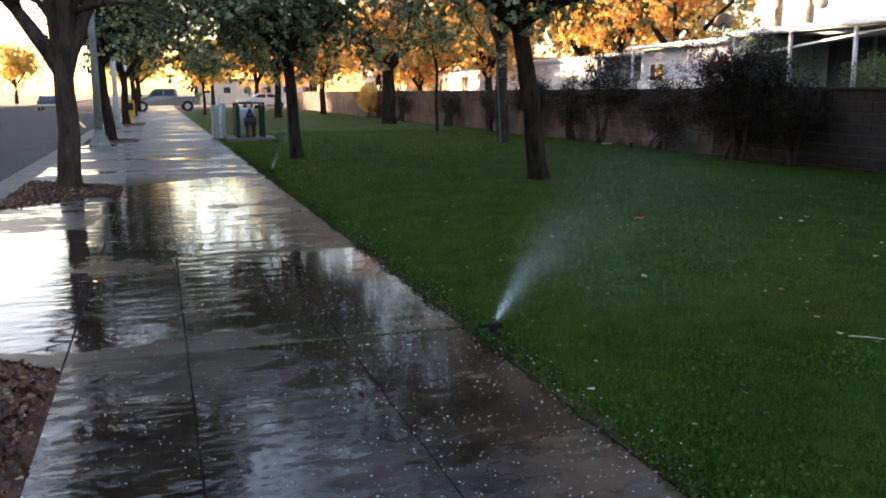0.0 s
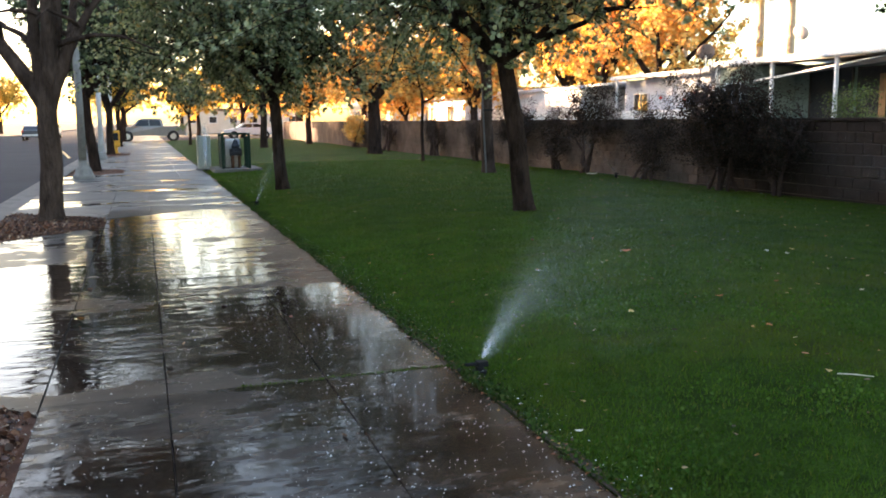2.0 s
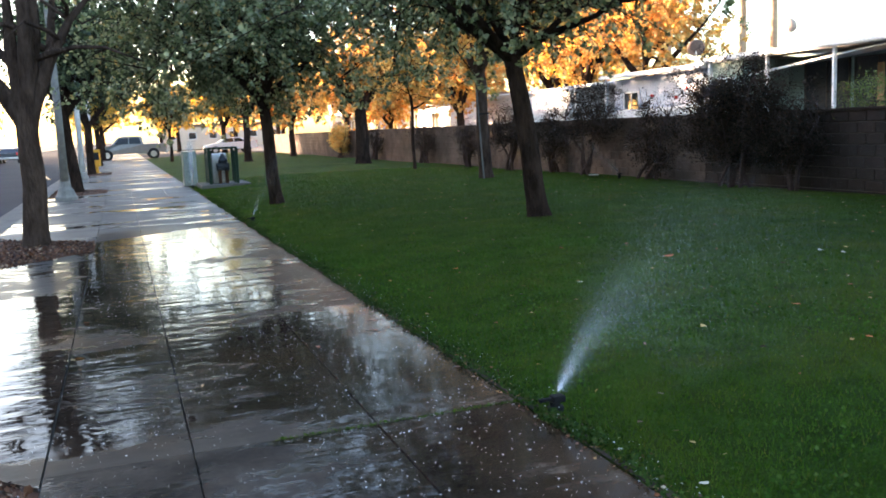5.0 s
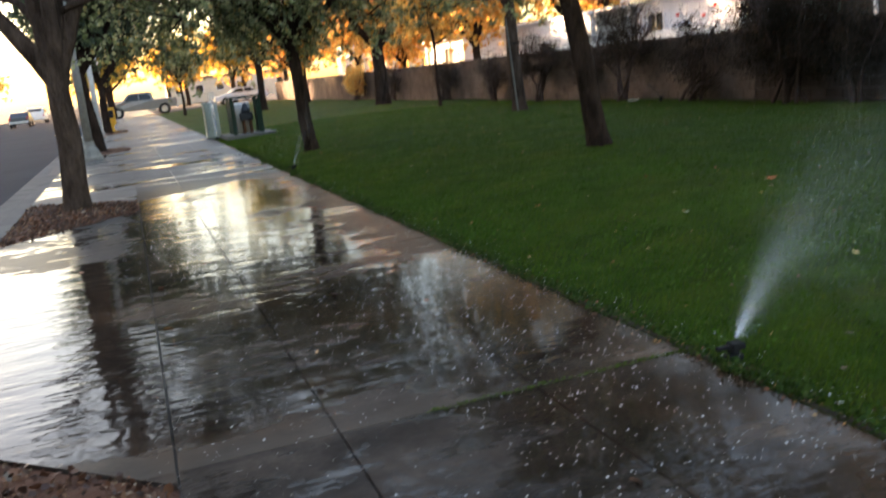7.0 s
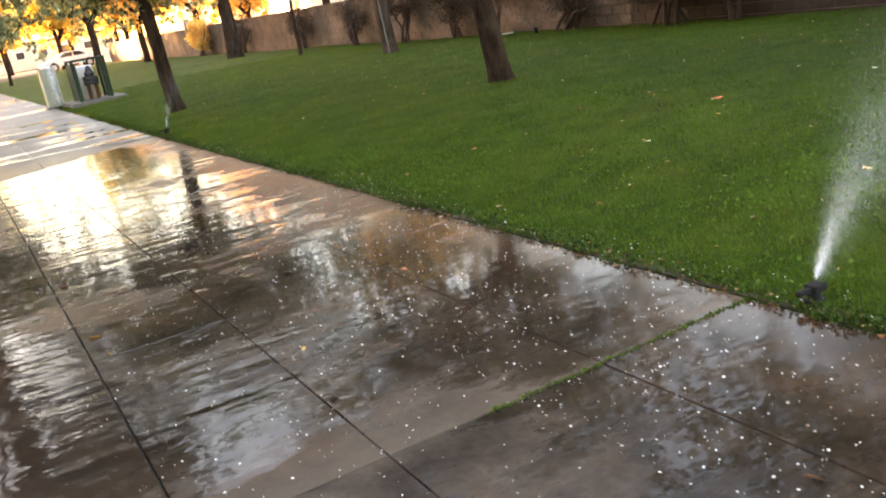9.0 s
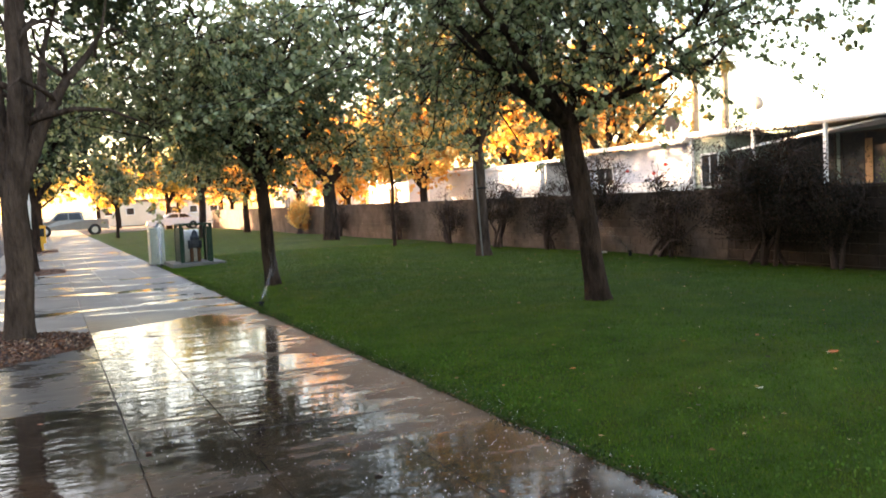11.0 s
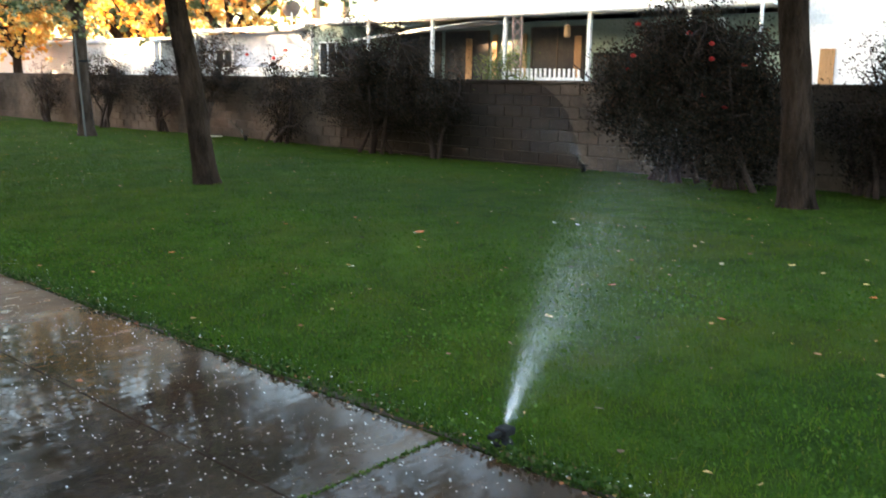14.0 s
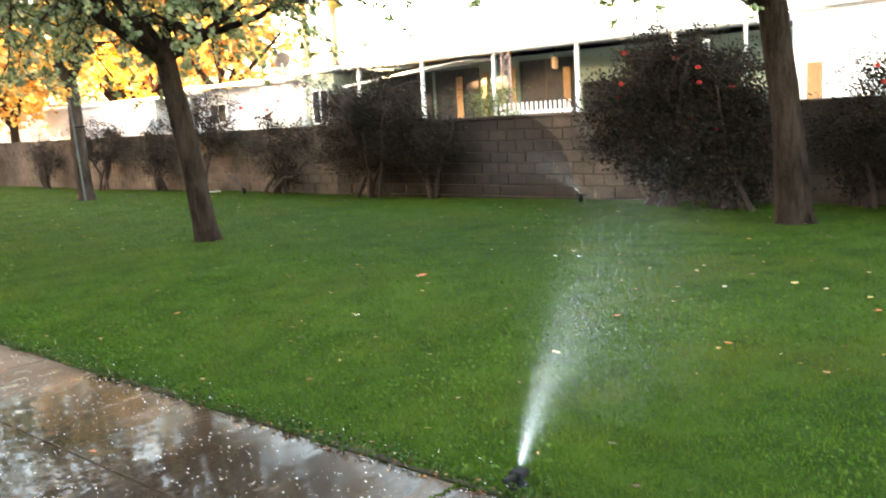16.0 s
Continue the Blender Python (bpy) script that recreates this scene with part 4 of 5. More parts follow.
part("shade", lathe(bmesh.new(), [(0.02, 0.36), (0.09, 0.32), (0.1, 0.04), (0.06, 0.0)], 10), M_WOODTRIM, chime)
part("cord", lathe(bmesh.new(), [(0.008, 0.35), (0.008, 0.6)], 6), M_BLACK, chime)
lan = thing("porch_lantern", pose(20.7, 13.59, 2.8), "white lantern that hangs under a porch roof", "lantern")
part("shade", lathe(bmesh.new(), [(0.04, 0.32), (0.1, 0.26), (0.1, 0.04), (0.05, 0.0)], 10), M_WHITE, lan)
part("cord", lathe(bmesh.new(), [(0.008, 0.31), (0.008, 0.52)], 6), M_BLACK, lan)
mast = thing("antenna_mast", pose(19.56, 12.1, 0.0), "white metal antenna mast with a crossbar beside a home", "antenna")
part("pole", lathe(bmesh.new(), [(0.045, -0.02), (0.04, 5.7)], 8), M_WHITE, mast)
part("crossbar", boxed(-0.025, 0.025, -0.4, 0.4, 3.94, 3.98), M_CHROME, mast)

carport_home = home("carport_home", "white-roofed home with a blue-grey wall under the eave", 20.9, 29.25, 36.4, M_BLUEWALL, eave=3.18, porch=0.55, posts=(36.2,), windows=((34.4, 35.6, 1.6, 2.6),), fascia=0.18)
part("skirt_panel", boxed(20.6, 20.84, 29.4, 36.3, 0.05, 1.86, 0.01), M_WHITE, carport_home, "white lower wall panel")
for y, z in ((31.0, 2.45), (31.7, 2.15), (33.4, 2.3)):
    part("ornament", lathe(bmesh.new(), [(0.02, 0.0), (0.06, 0.02), (0.08, 0.07), (0.03, 0.13)], 8, (20.82, y, z)), M_RED, carport_home, "red wall ornament")
port = thing("carport", pose(0, 0, 0), "open carport with a dark brown back wall", "carport")
part("roof", boxed(20.2, 25.6, 36.62, 39.0, 3.0, 3.12, 0.02), M_ROOF, port)
part("back_wall", boxed(23.4, 23.5, 36.62, 39.0, 0.02, 3.0), M_WOODDARK, port)
part("post", boxed(20.25, 20.35, 38.86, 38.96, 0.02, 3.0, 0.008), M_WHITE, port)
white_home = home("white_home", "plain white sided home with a flat white roof", 20.1, 39.1, 52.0, M_WHITE, eave=2.9, porch=0.0)
far_home = home("mobile_home", "white sided home with windows in low sun", 20.4, 56.0, 72.0, M_WHITE, eave=2.9, porch=0.8, posts=(56.3, 61.0, 66.5, 71.6), windows=((58, 59.5, 1.4, 2.5), (62.5, 64.5, 1.4, 2.5), (67.5, 69.5, 1.4, 2.5)))
home("cream_home", "cream home with windows behind autumn trees", 21.0, 76, 92, M_CREAM, eave=3.0, porch=0.0, windows=((78, 80, 1.4, 2.5), (83, 85.5, 1.4, 2.5), (88, 90, 1.4, 2.5)))
right_home = home("mobile_home", "white home with an orange wooden door post", 21.4, -9.3, 11.7, M_WHITE, eave=3.6, porch=0.0, windows=((0.1, 2.1, 1.3, 2.6),), doors=((11.0, 11.35, M_WOODTRIM),))


def dish(at, mat, label, turn, foot=0.0):
    d = thing("satellite_dish", pose(*at), label, "satellite dish")
    part("mast", lathe(bmesh.new(), [(0.03, foot - at[2] + 0.01), (0.025, 0.0)], 8), M_CHROME, d)
    bm = bmesh.new()
    lathe(bm, [(0.02, -0.08), (0.19, -0.06), (0.31, -0.012), (0.36, 0.036), (0.36, 0.054), (0.3, 0.018), (0.18, -0.024), (0.02, -0.042)], 20)
    bmesh.ops.transform(bm, matrix=pose(0, 0, 0.05, *turn), verts=bm.verts)
    part("reflector", bm, mat, d, smooth=True)
    bm = bmesh.new()
    box(bm, -0.012, 0.012, -0.012, 0.012, 0, 0.42)
    box(bm, -0.04, 0.04, -0.03, 0.03, 0.4, 0.48, 0.01)
    bmesh.ops.transform(bm, matrix=pose(0, 0, 0.05, *turn), verts=bm.verts)
    part("feed_arm", bm, M_BLACK, d)


dish((22.13, 32.2, 4.09), M_DISH, "dark satellite dish on a short roof mast", (60, 0, 150), 3.4)
dish((28.65, 34.4, 5.23), M_DISHPALE, "tan satellite dish on a slim mast", (60, 0, 110))

# ---- trees on the lawn ----
LT = "trees on the lawn"
tree("lawn_tree", (5.85, 13.62, 0.1), "leaning pear tree with grey-green leaves on the lawn", 11, fork=2.45, lean=(-0.3, 0.16), r0=0.155,
     crown=((-0.5, 0.3, 4.05), (3.4, 3.4, 2.2)), clumps=330, per=70, leaf=0.064, sprays=260, limbs=8, limb_r=0.45, group=LT,
     limb_ways=[(-1.64, 1.2, 3.85), (-1.25, 0.9, 5.3), (1.1, -0.95, 3.65), (1.6, -1.3, 3.45), (0.2, -0.25, 5.0), (-1.3, 0.95, 3.15)])
tree("lawn_tree", (9.75, 7.42, 0.1), "sturdy pear tree with a forked trunk near the wall", 23, fork=2.7, lean=(-0.2, 0.22), r0=0.195,
     crown=((-1.4, 0.3, 4.75), (4.3, 4.3, 1.9)), clumps=560, per=76, leaf=0.07, sprays=330, limbs=7, group=LT)
tree("lawn_tree", (3.1, 20.6, 0.1), "slender pear tree with a dense crown on the lawn", 35, fork=2.3, lean=(-0.15, 0.1), r0=0.14,
     crown=((-0.5, 0.1, 3.9), (3.6, 3.2, 2.3)), clumps=470, per=80, leaf=0.074, sprays=260, limbs=7, group=LT)
tree("lawn_tree", (9.2, 23.6, 0.1), "staked tree with a straight trunk by the wall", 47, fork=2.9, lean=(-0.1, 0.0), r0=0.18,
     crown=((0, 0, 4.6), (2.7, 2.7, 1.9)), clumps=220, per=60, leaf=0.085, limbs=5, leaf_mat=M_AUTUMN, bark=M_BARK2, group=LT)
tree("lawn_tree", (9.5, 30.6, 0.1), "thin young tree with orange autumn leaves", 59, fork=2.2, r0=0.06, crown=((0, 0, 3.3), (1.5, 1.5, 1.2)),
     clumps=80, per=50, leaf=0.1, limbs=4, leaf_mat=M_AUTUMN, group=LT)
tree("lawn_tree", (9.8, 38.6, 0.1), "thick-trunked tree with orange autumn leaves", 61, fork=2.4, r0=0.3, crown=((0, 0, 4.2), (3.0, 3.2, 2.0)),
     clumps=200, per=55, leaf=0.11, limbs=6, leaf_mat=M_AUTUMN, group=LT)
tree("lawn_tree", (6.5, 50.0, 0.1), "pear tree farther along the lawn", 73, fork=2.5, r0=0.2, crown=((0, 0, 4.6), (3.2, 3.2, 2.1)), clumps=200, per=55, leaf=0.12, limbs=5, group=LT)
tree("lawn_tree", (3.2, 62.0, 0.1), "young tree with thin foliage beside the pavement", 75, fork=2.0, r0=0.1, crown=((0, 0, 3.6), (1.9, 1.9, 1.7)), clumps=120, per=45, leaf=0.12, limbs=5, group=LT)
tree("lawn_tree", (10.4, 58.0, 0.1), "autumn tree with yellow-orange leaves by the wall", 77, fork=2.3, r0=0.2, crown=((0, 0, 4.2), (3.0, 3.4, 2.2)), clumps=180, per=50, leaf=0.13, limbs=5, leaf_mat=M_AUTUMN, group=LT)

ST = "street trees along the kerb"
tree("street_tree", (-1.21, 16.0, 0.0), "street tree with stout trunk and upswept limbs in mulch", 81, fork=2.0, lean=(0.05, 0.0), r0=0.18,
     crown=((0.9, 1.6, 5.5), (2.0, 2.5, 1.6)), clumps=180, per=60, leaf=0.095, limbs=6, limb_r=0.78, bark=M_BARK2, leaf_mat=M_LEAFDARK, group=ST,
     limb_ways=[(-1.9, 0.1, 4.3), (-0.15, 0.3, 5.0), (0.35, 0.1, 5.2), (1.35, 0.3, 4.4), (0.7, 1.8, 4.8)])
tree("street_tree", (-1.25, 30.87, 0.0), "leaning street tree in a mulched well", 83, fork=2.4, lean=(-0.2, 0.2), r0=0.17,
     crown=((0.5, 0.2, 4.5), (2.7, 3.2, 1.9)), clumps=380, per=66, leaf=0.095, limbs=6, leaf_mat=M_LEAFDARK, group=ST)
tree("street_tree", (-1.25, 46.3, 0.0), "street tree farther along the kerb", 85, fork=2.4, r0=0.18, crown=((0.2, 0, 4.6), (2.6, 3.0, 1.9)), clumps=200, per=50, leaf=0.12, limbs=5, leaf_mat=M_LEAFDARK, group=ST)
tree("street_tree", (-1.2, 61.5, 0.0), "street tree lit by low sun", 87, fork=2.4, r0=0.18, crown=((0.0, 0, 4.4), (2.4, 2.8, 1.8)), clumps=160, per=50, leaf=0.12, limbs=5, leaf_mat=M_YELLOWLEAF, group=ST)
tree("street_tree", (-1.2, 78.0, 0.0), "street tree lit by low sun", 89, fork=2.4, r0=0.18, crown=((0.0, 0, 4.4), (2.4, 2.8, 1.8)), clumps=150, per=45, leaf=0.14, limbs=5, leaf_mat=M_YELLOWLEAF, group=ST)

# Trees beyond the lawn, in the low sun.
for k, (x, y, s, m) in enumerate(((18, 48, 1.5, M_AUTUMN), (28, 74, 1.9, M_YELLOWLEAF), (17, 70, 1.6, M_AUTUMN), (28, 78, 2.0, M_AUTUMN), (9, 84, 1.4, M_YELLOWLEAF),
                                   (12, 100, 1.6, M_AUTUMN), (5, 118, 1.6, M_YELLOWLEAF), (-2, 135, 1.8, M_YELLOWLEAF), (36, 66, 2.2, M_YELLOWLEAF), (33, 95, 2.2, M_AUTUMN),
                                   (-20, 95, 1.5, M_YELLOWLEAF), (-24, 120, 1.6, M_YELLOWLEAF), (-20, 150, 1.8, M_YELLOWLEAF), (20, 120, 2.0, M_YELLOWLEAF), (-32, 110, 1.7, M_AUTUMN), (27.5, 44, 2.1, M_AUTUMN), (27, 50, 2.2, M_AUTUMN), (28, 54, 2.0, M_YELLOWLEAF), (16.5, 56.6, 1.2, M_AUTUMN), (29.5, 59, 2.3, M_AUTUMN), (6, 100, 1.4, M_YELLOWLEAF), (-17.5, 84, 1.1, M_YELLOWLEAF), (13, 76, 1.3, M_AUTUMN), (29, 84, 1.8, M_AUTUMN), (-5, 160, 2.0, M_YELLOWLEAF))):
    tree("background_tree", (x, y, 0), "golden autumn tree in the low sun", 200 + k, fork=2.0 * s * 0.8, r0=0.16 * s, crown=((0, 0, 3.3 * s), (2.3 * s, 2.3 * s, 1.8 * s)),
         clumps=150, per=55, leaf=0.2, limbs=5, leaf_mat=m, group="golden trees in the distance", spread=0.36 * s)

# ---- shrubs along the wall ----
SH = "shrubs along the wall"
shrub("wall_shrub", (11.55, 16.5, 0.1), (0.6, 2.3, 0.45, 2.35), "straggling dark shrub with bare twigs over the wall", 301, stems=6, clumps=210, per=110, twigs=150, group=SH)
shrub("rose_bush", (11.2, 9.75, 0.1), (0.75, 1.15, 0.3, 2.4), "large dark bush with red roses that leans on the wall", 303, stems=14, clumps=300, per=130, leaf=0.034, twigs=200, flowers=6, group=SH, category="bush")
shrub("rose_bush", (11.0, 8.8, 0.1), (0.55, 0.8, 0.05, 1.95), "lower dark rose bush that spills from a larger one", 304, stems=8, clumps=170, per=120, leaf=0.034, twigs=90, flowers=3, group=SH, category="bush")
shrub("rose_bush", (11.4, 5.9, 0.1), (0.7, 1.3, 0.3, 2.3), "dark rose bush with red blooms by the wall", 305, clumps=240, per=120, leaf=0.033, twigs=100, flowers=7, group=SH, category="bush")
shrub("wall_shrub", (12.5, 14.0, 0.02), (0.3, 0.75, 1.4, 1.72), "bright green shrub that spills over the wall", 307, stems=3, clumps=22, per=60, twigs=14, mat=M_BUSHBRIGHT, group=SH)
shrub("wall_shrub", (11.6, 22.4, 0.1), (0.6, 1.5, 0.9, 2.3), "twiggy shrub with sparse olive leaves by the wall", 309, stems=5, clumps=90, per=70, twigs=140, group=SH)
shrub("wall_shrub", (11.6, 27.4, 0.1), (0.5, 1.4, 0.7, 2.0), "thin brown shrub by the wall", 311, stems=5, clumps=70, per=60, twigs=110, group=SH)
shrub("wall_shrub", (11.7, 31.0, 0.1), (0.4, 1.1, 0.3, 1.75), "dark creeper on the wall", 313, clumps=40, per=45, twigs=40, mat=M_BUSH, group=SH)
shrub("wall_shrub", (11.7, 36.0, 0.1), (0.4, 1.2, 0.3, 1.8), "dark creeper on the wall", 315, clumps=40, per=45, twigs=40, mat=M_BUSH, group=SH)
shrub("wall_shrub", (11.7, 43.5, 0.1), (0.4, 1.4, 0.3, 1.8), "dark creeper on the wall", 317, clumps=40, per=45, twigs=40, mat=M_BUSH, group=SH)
shrub("wall_shrub", (11.6, 50.0, 0.1), (0.4, 1.2, 0.3, 1.9), "russet shrub by the wall", 319, clumps=40, per=45, twigs=40, leaf=0.08, mat=M_AUTUMN, group=SH)

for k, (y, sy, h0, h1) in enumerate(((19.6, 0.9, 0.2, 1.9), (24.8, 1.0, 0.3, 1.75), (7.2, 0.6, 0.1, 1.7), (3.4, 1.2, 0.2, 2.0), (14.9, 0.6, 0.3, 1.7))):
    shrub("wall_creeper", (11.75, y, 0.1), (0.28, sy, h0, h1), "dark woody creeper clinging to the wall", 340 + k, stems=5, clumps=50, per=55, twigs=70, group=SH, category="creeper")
hr = np.random.default_rng(330)
for k in range(7):
    shrub("hedge_bush", (-18.5 - 0.6 * k, 78 + 9 * k, 0), (1.6, 4.6, 0.2, 1.7 + 0.3 * hr.random()), "golden hedge bush across the road in low sun", 331 + k, stems=6, clumps=110, per=60, leaf=0.16, mat=M_YELLOWLEAF, twigs=20, group="hedge across the road", category="bush")
stake = thing("tree_stake", pose(9.0, 23.28, 0.05, 0, -3, 0), "pale wooden stake beside a trunk", "stake")
part("stake_pole", lathe(bmesh.new(), [(0.025, 0), (0.023, 2.3), (0.015, 2.34)], 8), M_CONC, stake)
part("tie", boxed(0.0, 0.3, -0.02, 0.05, 1.7, 1.74, 0.005), M_BLACK, stake)

# ---- lamp post, hydrant, pipe cage, spray stand-in ----
lamp = thing("lamp_post", pose(-1.38, 27.2, 0), "tapered concrete street lamp post on a flared base", "lamp post")
part("base", lathe(bmesh.new(), [(0.29, -0.01), (0.29, 0.08), (0.24, 0.14), (0.2, 0.26), (0.14, 0.36), (0.12, 0.5)], 12), M_POLE, lamp)
part("shaft", lathe(bmesh.new(), [(0.105, 0.49), (0.095, 2.5), (0.08, 5.0), (0.06, 8.0)], 12), M_POLE, lamp, smooth=True)
part("arm", boxed(-1.7, 0.05, -0.035, 0.035, 7.75, 7.82, 0.01), M_POLE, lamp)
part("lantern", boxed(-2.2, -1.6, -0.13, 0.13, 7.68, 7.84, 0.04), M_CHROME, lamp)

for x, y, h in ((-1.45, 41.0, 7.0), (-1.5, 58.0, 7.5)):
    p = thing("lamp_post", pose(x, y, 0), "pale slim street pole by the kerb", "lamp post")
    part("base", lathe(bmesh.new(), [(0.22, -0.01), (0.22, 0.08), (0.14, 0.3)], 12), M_POLE, p)
    part("shaft", lathe(bmesh.new(), [(0.12, 0.29), (0.09, h * 0.6), (0.07, h)], 12), M_WHITE, p, smooth=True)

hyd = thing("newspaper_box", pose(-1.1, 47.8, 0), "bright yellow-orange newspaper box on the pavement", "newspaper box")
part("cabinet", boxed(-0.24, 0.24, -0.22, 0.22, 0.35, 1.15, 0.03), M_YELLOW, hyd)
part("window", boxed(-0.18, 0.18, -0.228, -0.222, 0.65, 1.02), M_GLASSDARK, hyd)
part("pedestal", boxed(-0.12, 0.12, -0.12, 0.12, -0.005, 0.36, 0.01), M_YELLOW, hyd)
part("foot", boxed(-0.22, 0.22, -0.2, 0.2, -0.01, 0.04, 0.01), M_YELLOW, hyd)

pad = tagged(part("concrete_pad", boxed(2.2, 3.62, 28.25, 30.2, -0.05, 0.11, 0.015), M_CONC), "pale concrete pad set in the lawn", "pad")
cage = thing("backflow_cage", pose(0, 0, 0), "dark green metal cage around water pipes on a pad", "pipe cage")
X0, X1, Y0, Y1, Z0, Z1 = 2.45, 3.32, 28.5, 29.6, 0.108, 1.13
for x in (X0, X1 - 0.08):
    for y in (Y0, Y1 - 0.05):
        part("post", boxed(x, x + 0.08, y, y + 0.05, Z0, Z1, 0.005), M_GREENMETAL, cage)
part("side_panel", boxed(X0 + 0.015, X0 + 0.035, Y0 + 0.052, Y1 - 0.052, Z0 + 0.03, Z1 - 0.06), M_GREENMETAL, cage)
part("side_panel", boxed(X1 - 0.035, X1 - 0.015, Y0 + 0.052, Y1 - 0.052, Z0 + 0.03, Z1 - 0.06), M_GREENMETAL, cage)
for x, w in ((X0 + 0.085, 0.03), (X1 - 0.155, 0.07)):
    part("front_panel", boxed(x, x + w, Y0 + 0.01, Y0 + 0.03, Z0 + 0.02, Z1 - 0.05), M_GREENMETAL, cage)
bm = boxed(X0, X1, Y0, Y0 + 0.05, Z1, Z1 + 0.05, 0.006)
box(bm, X0, X1, Y1 - 0.05, Y1, Z1, Z1 + 0.05, 0.006)
box(bm, X0, X0 + 0.05, Y0 + 0.05, Y1 - 0.05, Z1, Z1 + 0.05, 0.006)
box(bm, X1 - 0.05, X1, Y0 + 0.05, Y1 - 0.05, Z1, Z1 + 0.05, 0.006)
part("top_frame", bm, M_GREENMETAL, cage)
part("pipe_wrap", boxed(2.6, 3.08, 29.2, 29.36, Z0, 1.0, 0.05), M_WHITE, cage, "white wrapped pipe")
bf_ = thing("backflow_valve", pose(2.92, 29.0, 0.108), "blue-black iron valve on rusty pipes inside a cage", "valve")
part("riser", lathe(bmesh.new(), [(0.05, 0), (0.05, 0.4)], 10, (-0.1, 0, 0)), M_RUST, bf_)
part("riser", lathe(bmesh.new(), [(0.05, 0), (0.05, 0.4)], 10, (0.1, 0, 0)), M_RUST, bf_)
bm = boxed(-0.14, 0.14, -0.1, 0.1, 0.38, 0.6, 0.04)
lathe(bm, [(0.12, 0.6), (0.13, 0.68), (0.09, 0.74), (0.05, 0.86), (0.02, 0.88)], 12)
part("valve_body", bm, M_IRON, bf_)
st = ([], [])
add_tube(st, [(0.12 * math.cos(u), 0.12 * math.sin(u) - 0.16, 0.5) for u in np.linspace(0, 2 * math.pi, 13)], [0.014] * 13, 6)
part("flange", boxed(-0.18, -0.13, -0.12, 0.12, 0.36, 0.6, 0.02), M_IRON, bf_)
part("flange", boxed(0.13, 0.18, -0.12, 0.12, 0.36, 0.6, 0.02), M_IRON, bf_)
put("handwheel", polys("wheel_rim", [tuple(p) for p in st[0]], st[1]), M_IRON, bf_)

# Added box, no real part: a pale solid where a plume of spray rises.
plume_block = thing("spray_stand_in", pose(2.06, 30.6, 0), "pale green box standing in for a spray plume at the lawn's edge", "cabinet")
part("body", boxed(-0.2, 0.2, -0.3, 0.3, 0.03, 1.04, 0.02), M_PALEMETAL, plume_block)
part("roof", boxed(-0.22, 0.22, -0.33, 0.33, 1.04, 1.08, 0.015), M_PALEMETAL, plume_block)
part("door", boxed(-0.16, 0.16, -0.315, -0.302, 0.1, 0.98, 0.004), M_PALEMETAL, plume_block)
part("plinth", boxed(-0.27, 0.27, -0.36, 0.36, -0.03, 0.03, 0.01), M_CONC, plume_block)

# ---- sprinklers ----
def spray_drops(rng, n, speed, az, el, cone, tmax, size, drag=0.5):
    """Drops of one jet in flight, thrown from a nozzle and slowed by the air."""
    t = 0.012 + tmax * rng.random(n) ** 1.4
    a = radians(az) + rng.normal(size=n) * radians(cone)
    e = radians(el) + rng.normal(size=n) * radians(cone)
    v = speed * rng.uniform(0.55, 1.05, n)
    s = v * (1 - np.exp(-drag * t)) / drag
    p = np.stack([s * np.cos(e) * np.sin(a), s * np.cos(e) * np.cos(a), s * np.sin(e) - 4.9 * t * t * np.exp(-0.3 * t)], -1)
    p += rng.normal(size=(n, 3)) * (0.12 * t)[:, None]
    keep = p[:, 2] > -0.03
    p = p[keep]
    d = size * rng.uniform(0.5, 1.5, len(p))[:, None, None]
    corner = np.array([(1, 0, -0.7), (-0.5, 0.87, -0.7), (-0.5, -0.87, -0.7), (0, 0, 1.2)])
    vs = (p[:, None] + d * corner).reshape(-1, 3)
    k = np.arange(len(p))[:, None] * 4
    return vs, np.concatenate([k + [0, 2, 1], k + [0, 1, 3], k + [1, 2, 3], k + [2, 0, 3]], 1).reshape(-1, 3)


def sprinkler(at, label, seed, n, speed, az, el, cone, tmax, size, mist=0):
    rng = np.random.default_rng(seed)
    s = thing("sprinkler", pose(*at), label, "sprinkler", "sprinklers along the lawn")
    part("riser", lathe(bmesh.new(), [(0.04, -0.06), (0.04, 0.0), (0.045, 0.006), (0.045, 0.02), (0.028, 0.024), (0.028, 0.045)], 12), M_BLACK, s)
    bm = boxed(-0.03, 0.03, -0.02, 0.05, 0.044, 0.078, 0.008)
    box(bm, -0.012, 0.012, -0.09, -0.02, 0.052, 0.07, 0.003)
    bmesh.ops.rotate(bm, cent=(0, 0, 0), matrix=Matrix.Rotation(radians(-az), 3, "Z"), verts=bm.verts)
    part("nozzle", bm, M_BLACK, s)
    v, q = spray_drops(rng, n, speed, az, el, cone, tmax, size)
    v[:, 2] += 0.065
    w = put("water_spray", polys("water_spray", v, q), M_SPRAY, s, "fine white water spray")
    w["kind"] = "stuff"
    w.visible_shadow = False
    if mist:
        v, q = spray_drops(rng, mist, speed * 1.25, az, el - 8, 15, tmax * 1.1, size * 1.1)
        v[:, 2] += 0.065
        w = put("water_mist", polys("water_mist", v, q), M_SPRAY, s, "thin drifting water mist")
        w["kind"] = "stuff"
        w.visible_shadow = False
    return s


